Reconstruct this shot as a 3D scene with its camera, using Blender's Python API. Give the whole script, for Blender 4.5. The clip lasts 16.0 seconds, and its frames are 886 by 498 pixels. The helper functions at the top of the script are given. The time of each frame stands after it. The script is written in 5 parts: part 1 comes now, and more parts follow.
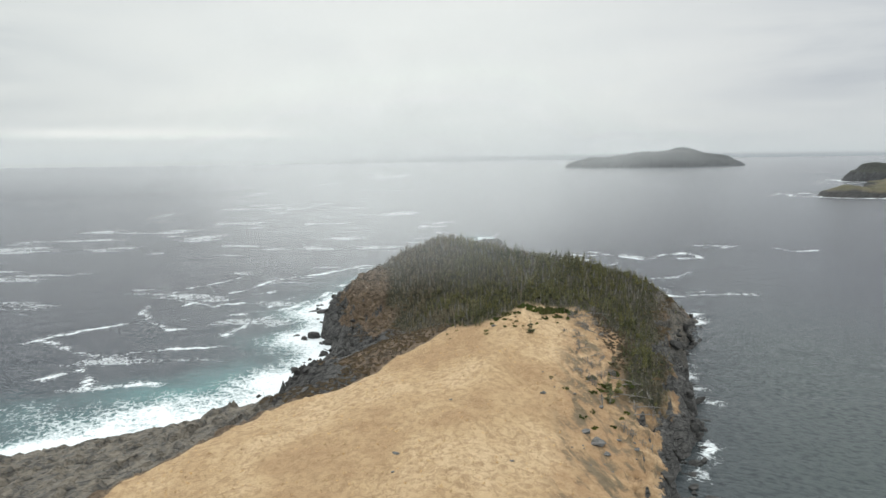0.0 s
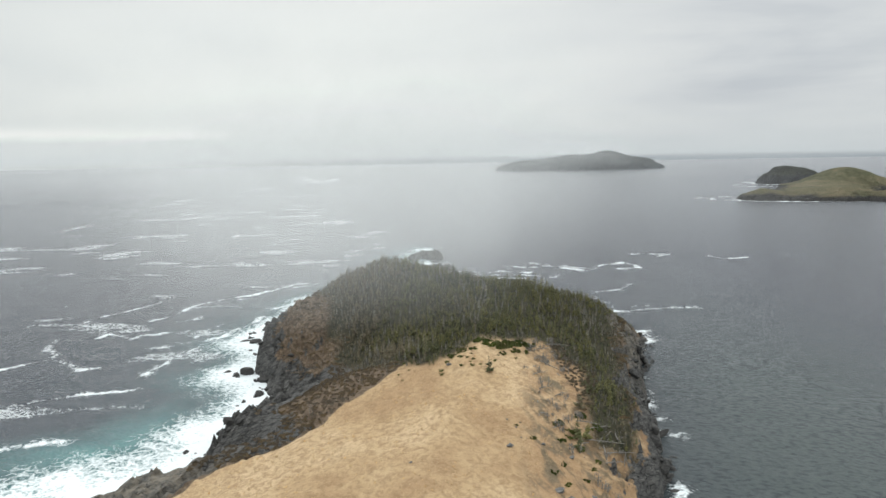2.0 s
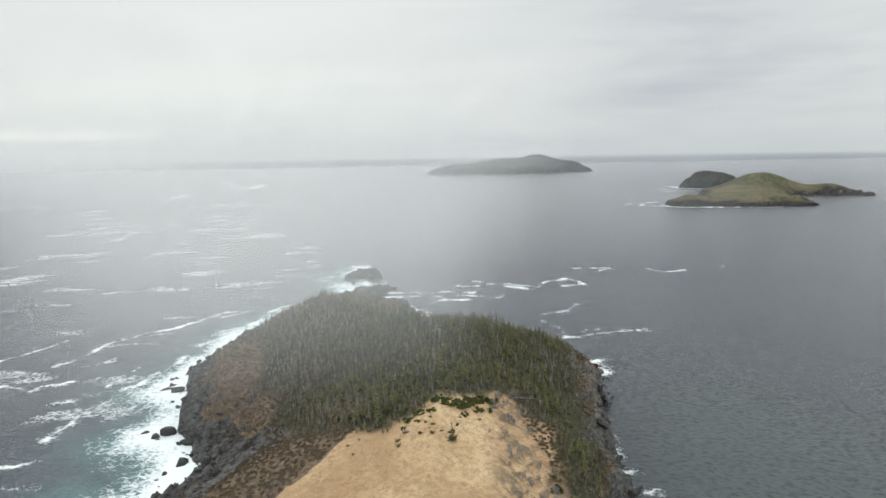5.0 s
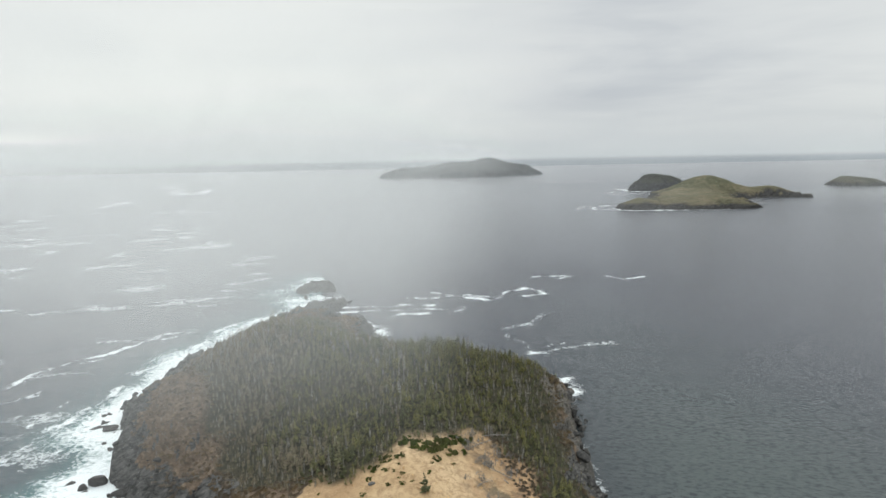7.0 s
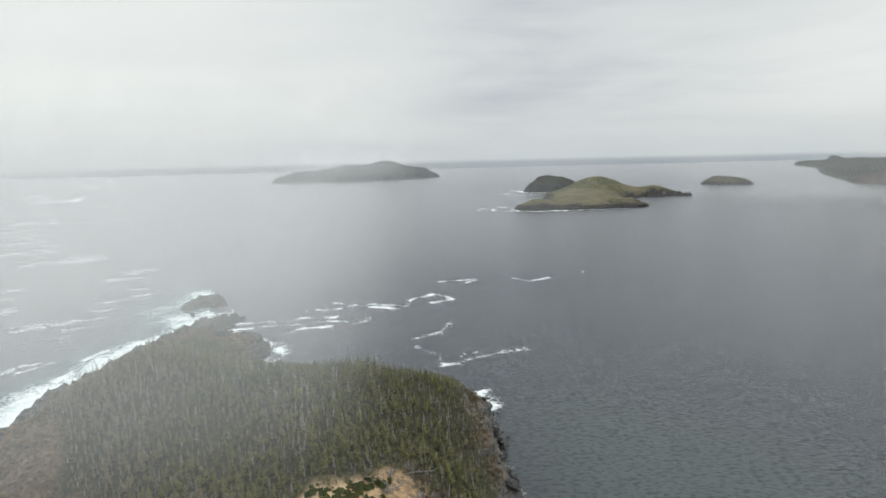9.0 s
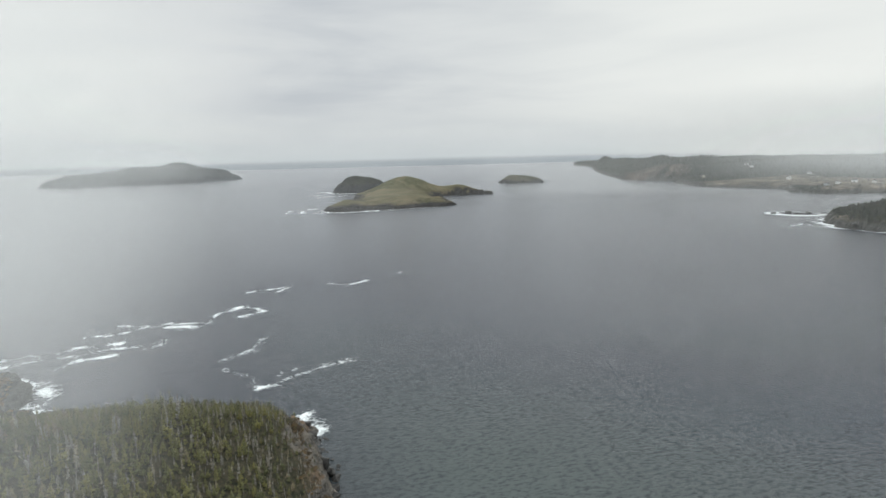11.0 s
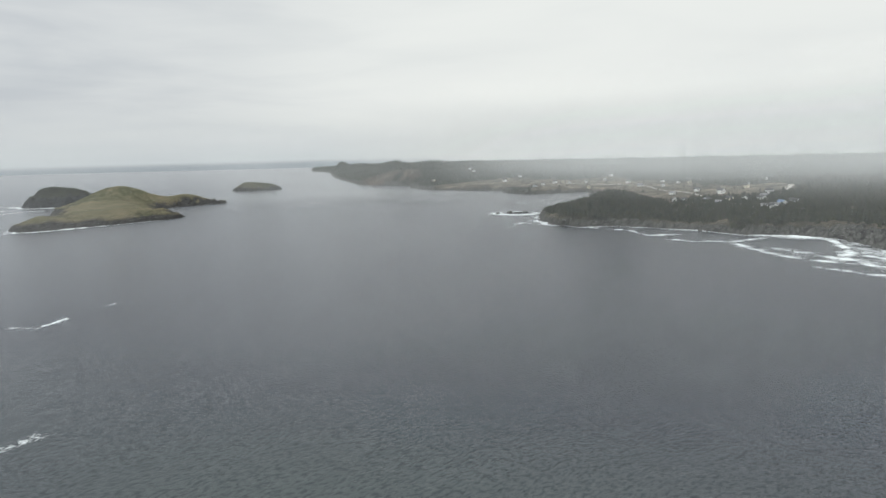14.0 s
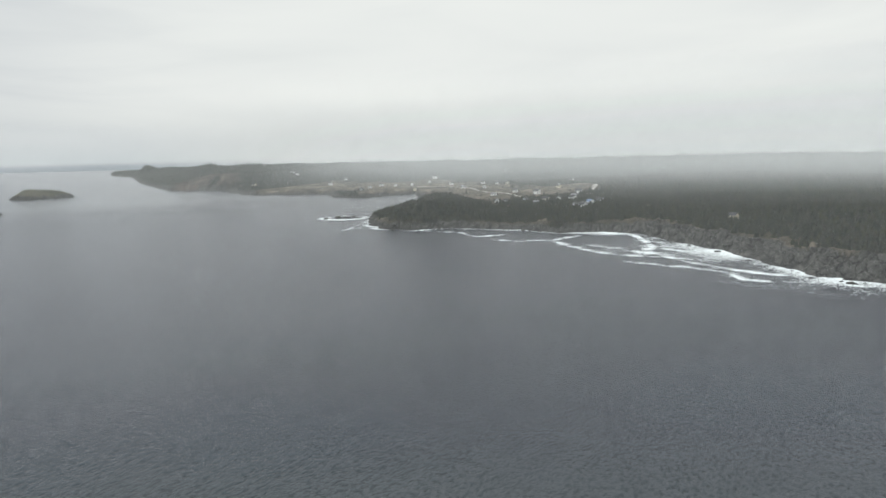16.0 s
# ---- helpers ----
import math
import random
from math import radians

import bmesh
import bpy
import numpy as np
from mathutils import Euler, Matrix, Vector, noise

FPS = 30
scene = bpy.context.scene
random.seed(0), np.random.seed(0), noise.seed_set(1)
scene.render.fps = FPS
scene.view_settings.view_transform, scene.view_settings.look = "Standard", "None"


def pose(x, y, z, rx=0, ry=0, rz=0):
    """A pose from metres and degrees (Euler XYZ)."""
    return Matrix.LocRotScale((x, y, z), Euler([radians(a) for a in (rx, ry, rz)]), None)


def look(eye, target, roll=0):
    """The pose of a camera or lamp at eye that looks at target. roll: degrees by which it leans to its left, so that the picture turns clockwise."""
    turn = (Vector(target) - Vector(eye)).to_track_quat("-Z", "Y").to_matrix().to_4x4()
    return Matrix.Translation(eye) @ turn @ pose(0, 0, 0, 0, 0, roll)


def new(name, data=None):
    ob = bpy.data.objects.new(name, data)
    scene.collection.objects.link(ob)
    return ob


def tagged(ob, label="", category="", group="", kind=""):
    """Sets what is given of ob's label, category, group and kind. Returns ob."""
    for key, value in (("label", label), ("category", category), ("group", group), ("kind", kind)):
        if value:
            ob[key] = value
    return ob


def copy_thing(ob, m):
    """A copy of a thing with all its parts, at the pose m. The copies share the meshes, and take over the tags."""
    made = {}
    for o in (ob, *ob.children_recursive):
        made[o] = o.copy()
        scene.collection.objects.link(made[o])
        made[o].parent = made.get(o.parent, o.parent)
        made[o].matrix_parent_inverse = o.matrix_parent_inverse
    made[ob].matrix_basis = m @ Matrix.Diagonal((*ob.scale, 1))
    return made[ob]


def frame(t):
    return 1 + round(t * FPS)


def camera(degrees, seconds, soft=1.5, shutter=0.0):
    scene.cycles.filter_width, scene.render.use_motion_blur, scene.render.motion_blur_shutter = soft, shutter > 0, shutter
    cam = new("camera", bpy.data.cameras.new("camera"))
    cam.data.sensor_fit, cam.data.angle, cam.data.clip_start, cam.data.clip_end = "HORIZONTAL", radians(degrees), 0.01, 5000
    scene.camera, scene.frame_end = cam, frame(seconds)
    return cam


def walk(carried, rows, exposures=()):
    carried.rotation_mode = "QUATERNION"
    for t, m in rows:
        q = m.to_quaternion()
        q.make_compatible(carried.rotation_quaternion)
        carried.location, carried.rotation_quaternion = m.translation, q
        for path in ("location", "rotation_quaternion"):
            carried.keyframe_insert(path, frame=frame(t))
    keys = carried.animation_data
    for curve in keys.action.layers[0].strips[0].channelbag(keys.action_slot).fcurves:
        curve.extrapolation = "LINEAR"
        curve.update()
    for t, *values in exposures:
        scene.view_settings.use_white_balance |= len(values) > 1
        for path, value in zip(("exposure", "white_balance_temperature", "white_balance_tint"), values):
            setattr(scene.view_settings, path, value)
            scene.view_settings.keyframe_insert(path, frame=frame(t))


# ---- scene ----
cam = camera(71.6, 16.0)
PATH = [
    (0.0, 0.00, 0.00, 75.00, 81.07, 0.83, 0.00),
    (0.5, -1.33, 4.07, 76.53, 81.09, 0.90, -1.73),
    (1.0, -2.56, 8.15, 78.08, 81.11, 0.95, -3.26),
    (1.5, -3.64, 12.14, 79.63, 81.12, 0.95, -4.79),
    (2.0, -4.54, 16.01, 81.20, 81.15, 0.92, -6.44),
    (2.5, -5.30, 19.70, 82.87, 81.13, 0.92, -8.09),
    (3.0, -5.85, 23.24, 84.54, 81.14, 0.90, -9.59),
    (3.5, -6.29, 26.67, 86.09, 81.16, 0.85, -10.74),
    (4.0, -6.67, 30.13, 87.48, 81.17, 0.90, -11.51),
    (6.5, -7.04, 49.96, 92.94, 81.35, 1.02, -15.90),
    (7.0, -6.58, 54.37, 93.08, 81.40, 1.11, -17.44),
    (7.5, -5.81, 59.00, 93.01, 81.45, 1.22, -19.01),
    (8.0, -4.81, 63.71, 92.79, 81.51, 1.26, -20.77),
    (10.5, 3.44, 88.51, 90.00, 81.26, 1.46, -40.20),
    (11.0, 6.29, 92.80, 89.56, 81.20, 1.42, -44.71),
    (11.5, 9.54, 96.84, 89.24, 81.21, 1.45, -48.92),
    (12.0, 13.19, 100.56, 89.01, 81.23, 1.40, -52.87),
    (12.5, 17.25, 103.95, 88.95, 81.22, 1.38, -56.72),
    (13.0, 21.65, 106.98, 89.15, 81.20, 1.42, -60.59),
    (13.5, 26.20, 109.73, 89.46, 81.17, 1.42, -64.63),
    (14.0, 30.78, 112.29, 89.81, 81.12, 1.45, -68.69),
    (14.5, 35.31, 114.68, 90.15, 81.07, 1.43, -72.76),
    (15.0, 39.81, 116.99, 90.46, 81.01, 1.43, -76.81),
    (15.5, 44.26, 119.23, 90.74, 80.97, 1.43, -80.90),
    (16.0, 48.66, 121.41, 91.03, 80.93, 1.41, -84.89),
]
walk(cam, [(t, pose(*p)) for t, *p in PATH])

# ---- light ----
SUN_YAW, SUN_HEIGHT = 8.0, 42.0
world = bpy.data.worlds.new("overcast_sky")
scene.world = world
world.use_nodes = True


def wire(tree, kind, **inputs):
    """A node with its sockets set: a value, or another node's output."""
    node = tree.nodes.new(kind)
    for key, value in inputs.items():
        socket = node.inputs[int(key[1:])] if key[1:].isdigit() and key[0] == "i" else node.inputs[key.replace("_", " ")]
        if isinstance(value, bpy.types.NodeSocket):
            tree.links.new(value, socket)
        else:
            socket.default_value = value
    return node


def maths(tree, op, a, b=0.0, clamp=False):
    node = wire(tree, "ShaderNodeMath", i0=a, i1=b)
    node.operation, node.use_clamp = op, clamp
    return node.outputs[0]


def vector(tree, op, a, b):
    """Vector arithmetic; SCALE takes a number as b."""
    node = tree.nodes.new("ShaderNodeVectorMath")
    node.operation = op
    for socket, value in ((node.inputs[0], a), (node.inputs[3 if op == "SCALE" else 1], b)):
        if isinstance(value, bpy.types.NodeSocket):
            tree.links.new(value, socket)
        else:
            socket.default_value = value
    return node.outputs[1 if op == "DOT_PRODUCT" else 0]


def ramp(tree, fac, *stops):
    node = wire(tree, "ShaderNodeValToRGB", i0=fac)
    els = node.color_ramp.elements
    for k, (pos, col) in enumerate(stops):
        el = els[k] if k < 2 else els.new(pos)
        el.position = pos
        el.color = (*col, 1) if not isinstance(col, float) else (col, col, col, 1)
    return node.outputs[0]


def blend(tree, fac, a, b, mode="MIX"):
    node = tree.nodes.new("ShaderNodeMix")
    node.data_type, node.blend_type = "RGBA", mode
    for socket, value in ((node.inputs[0], fac), (node.inputs[6], a), (node.inputs[7], b)):
        if isinstance(value, bpy.types.NodeSocket):
            tree.links.new(value, socket)
        elif isinstance(value, tuple):
            socket.default_value = (*value, 1)
        else:
            socket.default_value = value
    return node.outputs[2]


def noise_tex(tree, where, scale, detail=4.0, rough=0.55, twist=0.0):
    return wire(tree, "ShaderNodeTexNoise", Vector=where, Scale=scale, Detail=detail, Roughness=rough, Distortion=twist).outputs[0]


def stretched(tree, where, scale, turn=(0, 0, 0)):
    """Turned first, then squeezed along its own axes."""
    turned = wire(tree, "ShaderNodeMapping", Vector=where, Rotation=turn).outputs[0]
    return wire(tree, "ShaderNodeMapping", Vector=turned, Scale=scale).outputs[0]


# overcast sky: a Nishita sky almost wholly behind a cloud layer with streaks and a brighter part round the sun
sky = world.node_tree
sky.nodes.clear()
way = wire(sky, "ShaderNodeTexCoord").outputs["Generated"]
xyz = wire(sky, "ShaderNodeSeparateXYZ", Vector=way).outputs
blue_node = wire(sky, "ShaderNodeTexSky")
blue_node.sky_type, blue_node.sun_disc = "NISHITA", False
blue_node.sun_elevation, blue_node.sun_rotation = radians(SUN_HEIGHT), radians(-SUN_YAW)
blue = blue_node.outputs[0]
height = maths(sky, "ADD", maths(sky, "MAXIMUM", xyz[2], 0.0), 0.10)
flat = wire(sky, "ShaderNodeCombineXYZ", X=maths(sky, "DIVIDE", xyz[0], height), Y=maths(sky, "DIVIDE", xyz[1], height)).outputs[0]
streaks = noise_tex(sky, stretched(sky, flat, (0.5, 0.9, 1), (0, 0, 0.35)), 0.7, 5.0, 0.5, 0.5)
layers = noise_tex(sky, stretched(sky, way, (1.5, 1.5, 8.5), (0.02, 0.03, 0)), 1.45, 5.0, 0.52, 0.6)
sun_way = Vector((-math.sin(radians(SUN_YAW)), math.cos(radians(SUN_YAW)), 0.22)).normalized()
near_sun = vector(sky, "DOT_PRODUCT", way, sun_way)
shine = ramp(sky, near_sun, (0.80, 0.0), (0.995, 1.0))
tone = maths(sky, "ADD", maths(sky, "MULTIPLY", streaks, 0.35), maths(sky, "MULTIPLY", layers, 0.65))
cloud = ramp(sky, tone, (0.36, (0.52, 0.55, 0.59)), (0.47, (0.68, 0.70, 0.715)), (0.58, (0.80, 0.81, 0.80)), (0.70, (0.88, 0.89, 0.865)))
cloud = blend(sky, maths(sky, "MULTIPLY", shine, 0.75), cloud, (0.88, 0.90, 0.88))
for yaw, rise, edge, share, colour in ((-86, 0.24, 0.60, 0.85, (0.90, 0.91, 0.885)), (-34, 0.13, 0.90, 0.35, (0.62, 0.64, 0.67)), (48, 0.12, 0.85, 0.35, (0.62, 0.66, 0.65))):
    there = Vector((-math.sin(radians(yaw)), math.cos(radians(yaw)), rise)).normalized()
    lobe = ramp(sky, vector(sky, "DOT_PRODUCT", way, there), (edge, 0.0), (1.0, 1.0))
    cloud = blend(sky, maths(sky, "MULTIPLY", lobe, share), cloud, colour)
low = ramp(sky, xyz[2], (0.0, 1.0), (0.03, 0.55), (0.085, 0.0))
cloud = blend(sky, maths(sky, "MULTIPLY", low, 0.75), cloud, (0.505, 0.55, 0.585))
there = Vector((-math.sin(radians(-98)), math.cos(radians(-98)), 0.06)).normalized()
lobe = ramp(sky, vector(sky, "DOT_PRODUCT", way, there), (0.76, 0.0), (0.90, 1.0))
cloud = blend(sky, maths(sky, "MULTIPLY", maths(sky, "MULTIPLY", lobe, low), 0.9), cloud, (0.70, 0.715, 0.705))
lift = maths(sky, "ADD", 1.0, maths(sky, "MULTIPLY", ramp(sky, xyz[2], (0.26, 0.0), (0.75, 1.0)), 1.15))
cloud = vector(sky, "SCALE", vector(sky, "MULTIPLY", cloud, (0.985, 1.0, 0.994)), lift)
gleam = maths(sky, "MULTIPLY", ramp(sky, xyz[2], (0.024, 0.0), (0.031, 1.0), (0.035, 1.0), (0.044, 0.0)), ramp(sky, vector(sky, "DOT_PRODUCT", way, Vector((-math.sin(radians(24)), math.cos(radians(24)), 0.034)).normalized()), (0.972, 0.0), (0.992, 1.0)))
cloud = blend(sky, maths(sky, "MULTIPLY", gleam, 0.7), cloud, (0.93, 0.95, 0.92))
# the open sea beyond the modelled water, up to the horizon
left_way = Vector((-math.sin(radians(40)), math.cos(radians(40)), 0)).normalized()
seaward = ramp(sky, vector(sky, "DOT_PRODUCT", way, left_way), (0.72, 0.0), (0.93, 1.0))
offing = ramp(sky, maths(sky, "ADD", xyz[2], 0.02), (0.0100, 1.0), (0.0155, 0.0))
offing = maths(sky, "MULTIPLY", offing, maths(sky, "SUBTRACT", 1.0, maths(sky, "MULTIPLY", lobe, 0.95)))
cloud = blend(sky, offing, cloud, blend(sky, seaward, (0.30, 0.345, 0.38), (0.50, 0.54, 0.545)))
through_cloud = wire(sky, "ShaderNodeBackground", Color=blue, Strength=0.06).outputs[0]
cover = wire(sky, "ShaderNodeBackground", Color=cloud, Strength=1.0).outputs[0]
wire(sky, "ShaderNodeOutputWorld", Surface=wire(sky, "ShaderNodeMixShader", Fac=0.95, i1=through_cloud, i2=cover).outputs[0])

sun = new("sun", bpy.data.lights.new("sun", "SUN"))
sun.data.energy, sun.data.angle, sun.data.color = 0.9, radians(25), (0.98, 1.0, 0.965)
sun.matrix_world = look((0, 0, 300), Vector((0, 0, 300)) - Vector((-math.sin(radians(SUN_YAW)) * math.cos(radians(SUN_HEIGHT)), math.cos(radians(SUN_YAW)) * math.cos(radians(SUN_HEIGHT)), math.sin(radians(SUN_HEIGHT)))))


# ---- materials ----
def material(name):
    mat = bpy.data.materials.new(name)
    mat.use_nodes = True
    mat.node_tree.nodes.clear()
    return mat, mat.node_tree


def finish(tree, colour, rough=0.9, bump=None, strength=0.5, distance=0.3, specular=0.3, ior=1.45):
    extra = {}
    if bump is not None:
        extra["Normal"] = wire(tree, "ShaderNodeBump", Height=bump, Strength=strength, Distance=distance).outputs[0]
    colour = (*colour, 1) if isinstance(colour, tuple) else colour
    shader = wire(tree, "ShaderNodeBsdfPrincipled", Base_Color=colour, Roughness=rough, Specular_IOR_Level=specular, IOR=ior, **extra)
    wire(tree, "ShaderNodeOutputMaterial", Surface=shader.outputs[0])
    return shader


def place(tree):
    return wire(tree, "ShaderNodeNewGeometry").outputs["Position"]


def attr(tree, name):
    node = wire(tree, "ShaderNodeAttribute")
    node.attribute_name = name
    return node.outputs["Fac"]


def rock_colour(tree, where, dark=(0.045, 0.046, 0.047), pale=(0.165, 0.160, 0.150)):
    """Dark bedded rock: thin tilted beds, blotches and pale lichen."""
    beds = noise_tex(tree, stretched(tree, where, (0.30, 0.30, 2.0), (0.7, 0.25, 0.5)), 1.0, 8.0, 0.68, 0.15)
    spots = noise_tex(tree, where, 1.4, 8.0, 0.75)
    col = ramp(tree, beds, (0.34, dark), (0.50, tuple(0.5 * (a + b) for a, b in zip(dark, pale))), (0.66, pale))
    col = blend(tree, ramp(tree, spots, (0.60, 0.0), (0.76, 0.35)), col, (0.15, 0.145, 0.13))
    bent = vector(tree, "ADD", stretched(tree, where, (0.16, 0.42, 0.5), (0.5, 0.2, 0.6)), vector(tree, "SCALE", wire(tree, "ShaderNodeTexNoise", Vector=where, Scale=0.5, Detail=4.0).outputs[1], 0.7))
    joints = wire(tree, "ShaderNodeTexVoronoi", Vector=bent, Scale=1.0)
    joints.feature = "DISTANCE_TO_EDGE"
    crack = ramp(tree, joints.outputs[0], (0.0, 1.0), (0.07, 0.0))
    col = blend(tree, maths(tree, "MULTIPLY", crack, 0.7), col, tuple(0.5 * c for c in dark))
    relief = maths(tree, "SUBTRACT", maths(tree, "ADD", beds, maths(tree, "MULTIPLY", spots, 0.5)), maths(tree, "MULTIPLY", crack, 0.6))
    return col, relief


def dry_grass(tree, where):
    """Flattened, bleached grass: broad worn patches, tussocks and combed blades."""
    broad = noise_tex(tree, where, 0.045, 5.0, 0.6, 0.3)
    tuft = noise_tex(tree, where, 0.62, 7.0, 0.72, 0.7)
    blade = noise_tex(tree, stretched(tree, where, (1, 2.6, 1), (0, 0, 0.6)), 2.6, 4.0, 0.7, 0.8)
    col = ramp(tree, broad, (0.36, (0.41, 0.27, 0.15)), (0.49, (0.51, 0.36, 0.205)), (0.63, (0.61, 0.45, 0.275)))
    col = blend(tree, ramp(tree, tuft, (0.38, 0.75), (0.56, 0.0)), col, (0.29, 0.185, 0.10))
    col = blend(tree, ramp(tree, blade, (0.50, 0.0), (0.75, 0.45)), col, (0.62, 0.49, 0.32))
    return col, maths(tree, "ADD", tuft, maths(tree, "MULTIPLY", blade, 0.5))


def headland_material():
    mat, tree = material("headland_ground")
    where = place(tree)
    grass, grass_relief = dry_grass(tree, where)
    rock, rock_relief = rock_colour(tree, where)
    speck = noise_tex(tree, where, 0.8, 6.0, 0.7, 0.6)
    lichen = noise_tex(tree, where, 0.35, 4.0, 0.6)
    rock = blend(tree, maths(tree, "MULTIPLY", attr(tree, "warm"), ramp(tree, maths(tree, "ADD", maths(tree, "MULTIPLY", lichen, 0.5), maths(tree, "MULTIPLY", speck, 0.5)), (0.42, 0.1), (0.58, 0.9))), rock, (0.260, 0.228, 0.180))
    rock = blend(tree, maths(tree, "MULTIPLY", attr(tree, "lichen"), ramp(tree, lichen, (0.38, 0.0), (0.52, 0.9))), rock, (0.36, 0.20, 0.075))
    heath = ramp(tree, speck, (0.36, (0.080, 0.056, 0.036)), (0.52, (0.150, 0.112, 0.080)), (0.70, (0.27, 0.20, 0.135)))
    litter = ramp(tree, speck, (0.38, (0.022, 0.026, 0.016)), (0.60, (0.075, 0.065, 0.042)), (0.74, (0.14, 0.12, 0.09)))
    scree_tex = noise_tex(tree, stretched(tree, where, (0.045, 0.26, 0.3), (0, 0, 1.2)), 1.0, 6.0, 0.6, 0.6)
    scree = ramp(tree, speck, (0.35, (0.080, 0.076, 0.054)), (0.65, (0.19, 0.158, 0.110)))
    patches = noise_tex(tree, where, 0.22, 8.0, 0.72, 0.4)
    covered = ramp(tree, maths(tree, "ADD", attr(tree, "heath"), maths(tree, "MULTIPLY", maths(tree, "SUBTRACT", patches, 0.5), 1.6)), (0.40, 0.0), (0.62, 1.0))
    col = blend(tree, covered, grass, heath)
    col = blend(tree, maths(tree, "MULTIPLY", attr(tree, "scree"), ramp(tree, patches, (0.38, 0.15), (0.58, 0.75))), col, (0.36, 0.225, 0.125))
    col = blend(tree, maths(tree, "MULTIPLY", attr(tree, "scree"), ramp(tree, maths(tree, "ADD", maths(tree, "MULTIPLY", scree_tex, 0.6), maths(tree, "MULTIPLY", patches, 0.4)), (0.48, 0.0), (0.57, 0.8))), col, scree)
    col = blend(tree, attr(tree, "litter"), col, litter)
    frayed = noise_tex(tree, where, 0.7, 6.0, 0.7)
    bare = ramp(tree, maths(tree, "ADD", attr(tree, "rock"), maths(tree, "MULTIPLY", maths(tree, "SUBTRACT", frayed, 0.5), 1.3)), (0.42, 0.0), (0.58, 1.0))
    col = blend(tree, bare, col, rock)
    relief = blend(tree, bare, grass_relief, rock_relief)
    finish(tree, col, 0.9, relief, 0.8, 0.5, 0.2)
    return mat


def rock_material(name, dark, pale, rough=0.75):
    mat, tree = material(name)
    col, relief = rock_colour(tree, place(tree), dark, pale)
    tint = wire(tree, "ShaderNodeObjectInfo").outputs["Random"]
    col = blend(tree, maths(tree, "MULTIPLY", tint, 0.35), col, pale)
    finish(tree, col, rough, relief, 0.8, 0.3, 0.35)
    return mat


def isle_material(name, green, ochre, dark):
    """Turf over dark rock at the shore."""
    mat, tree = material(name)
    where = place(tree)
    patch = noise_tex(tree, where, 0.02, 6.0, 0.65, 0.4)
    fine = noise_tex(tree, where, 0.12, 5.0, 0.65)
    turf = ramp(tree, maths(tree, "ADD", maths(tree, "MULTIPLY", patch, 0.6), maths(tree, "MULTIPLY", fine, 0.4)), (0.38, tuple(0.55 * c for c in green)), (0.50, green), (0.62, ochre))
    rock, relief = rock_colour(tree, stretched(tree, where, (0.3, 0.3, 0.3)), dark, tuple(2.6 * c for c in dark))
    turf = blend(tree, maths(tree, "MULTIPLY", attr(tree, "bleached"), 0.7), turf, ochre)
    finish(tree, blend(tree, attr(tree, "rock"), turf, rock), 0.95, maths(tree, "ADD", fine, relief), 0.8, 3.0, 0.1)
    return mat


def mainland_material():
    """Dark forest floor, bleached open land round the houses, red earth cliff and shore rock."""
    mat, tree = material("mainland_ground")
    where = place(tree)
    patch = noise_tex(tree, where, 0.03, 6.0, 0.65, 0.4)
    floor = ramp(tree, patch, (0.38, (0.018, 0.024, 0.020)), (0.62, (0.038, 0.041, 0.033)))
    field = ramp(tree, patch, (0.36, (0.062, 0.060, 0.048)), (0.52, (0.120, 0.104, 0.082)), (0.66, (0.220, 0.188, 0.150)))
    rock, relief = rock_colour(tree, stretched(tree, where, (0.3, 0.3, 0.3)), (0.036, 0.037, 0.037), (0.130, 0.127, 0.118))
    earth = ramp(tree, patch, (0.40, (0.085, 0.066, 0.058)), (0.60, (0.180, 0.135, 0.118)))
    col = blend(tree, attr(tree, "open"), floor, field)
    col = blend(tree, attr(tree, "rock"), col, rock)
    col = blend(tree, attr(tree, "red"), col, earth)
    finish(tree, col, 0.95, maths(tree, "ADD", patch, relief), 0.8, 3.0, 0.1)
    return mat


def needle_material(name, dark, mid, brown):
    mat, tree = material(name)
    info = wire(tree, "ShaderNodeObjectInfo").outputs["Random"]
    tint = maths(tree, "FRACT", maths(tree, "ADD", info, attr(tree, "tint")))
    clump = wire(tree, "ShaderNodeNewGeometry").outputs["Random Per Island"]
    col = ramp(tree, tint, (0.0, dark), (0.34, mid), (0.54, tuple(c * k for c, k in zip(mid, (1.45, 1.30, 0.95)))), (0.74, mid), (0.94, brown))
    col = blend(tree, ramp(tree, clump, (0.3, 0.0), (1.0, 0.45)), col, tuple(1.7 * c for c in mid))
    shader = finish(tree, col, 0.8, None, specular=0.2)
    return mat


def bark_material(name, dark, pale):
    mat, tree = material(name)
    where = place(tree)
    grain = noise_tex(tree, stretched(tree, where, (6, 6, 1.2)), 2.0, 4.0, 0.6)
    finish(tree, ramp(tree, grain, (0.35, dark), (0.65, pale)), 0.9, grain, 0.6, 0.03, 0.2)
    return mat


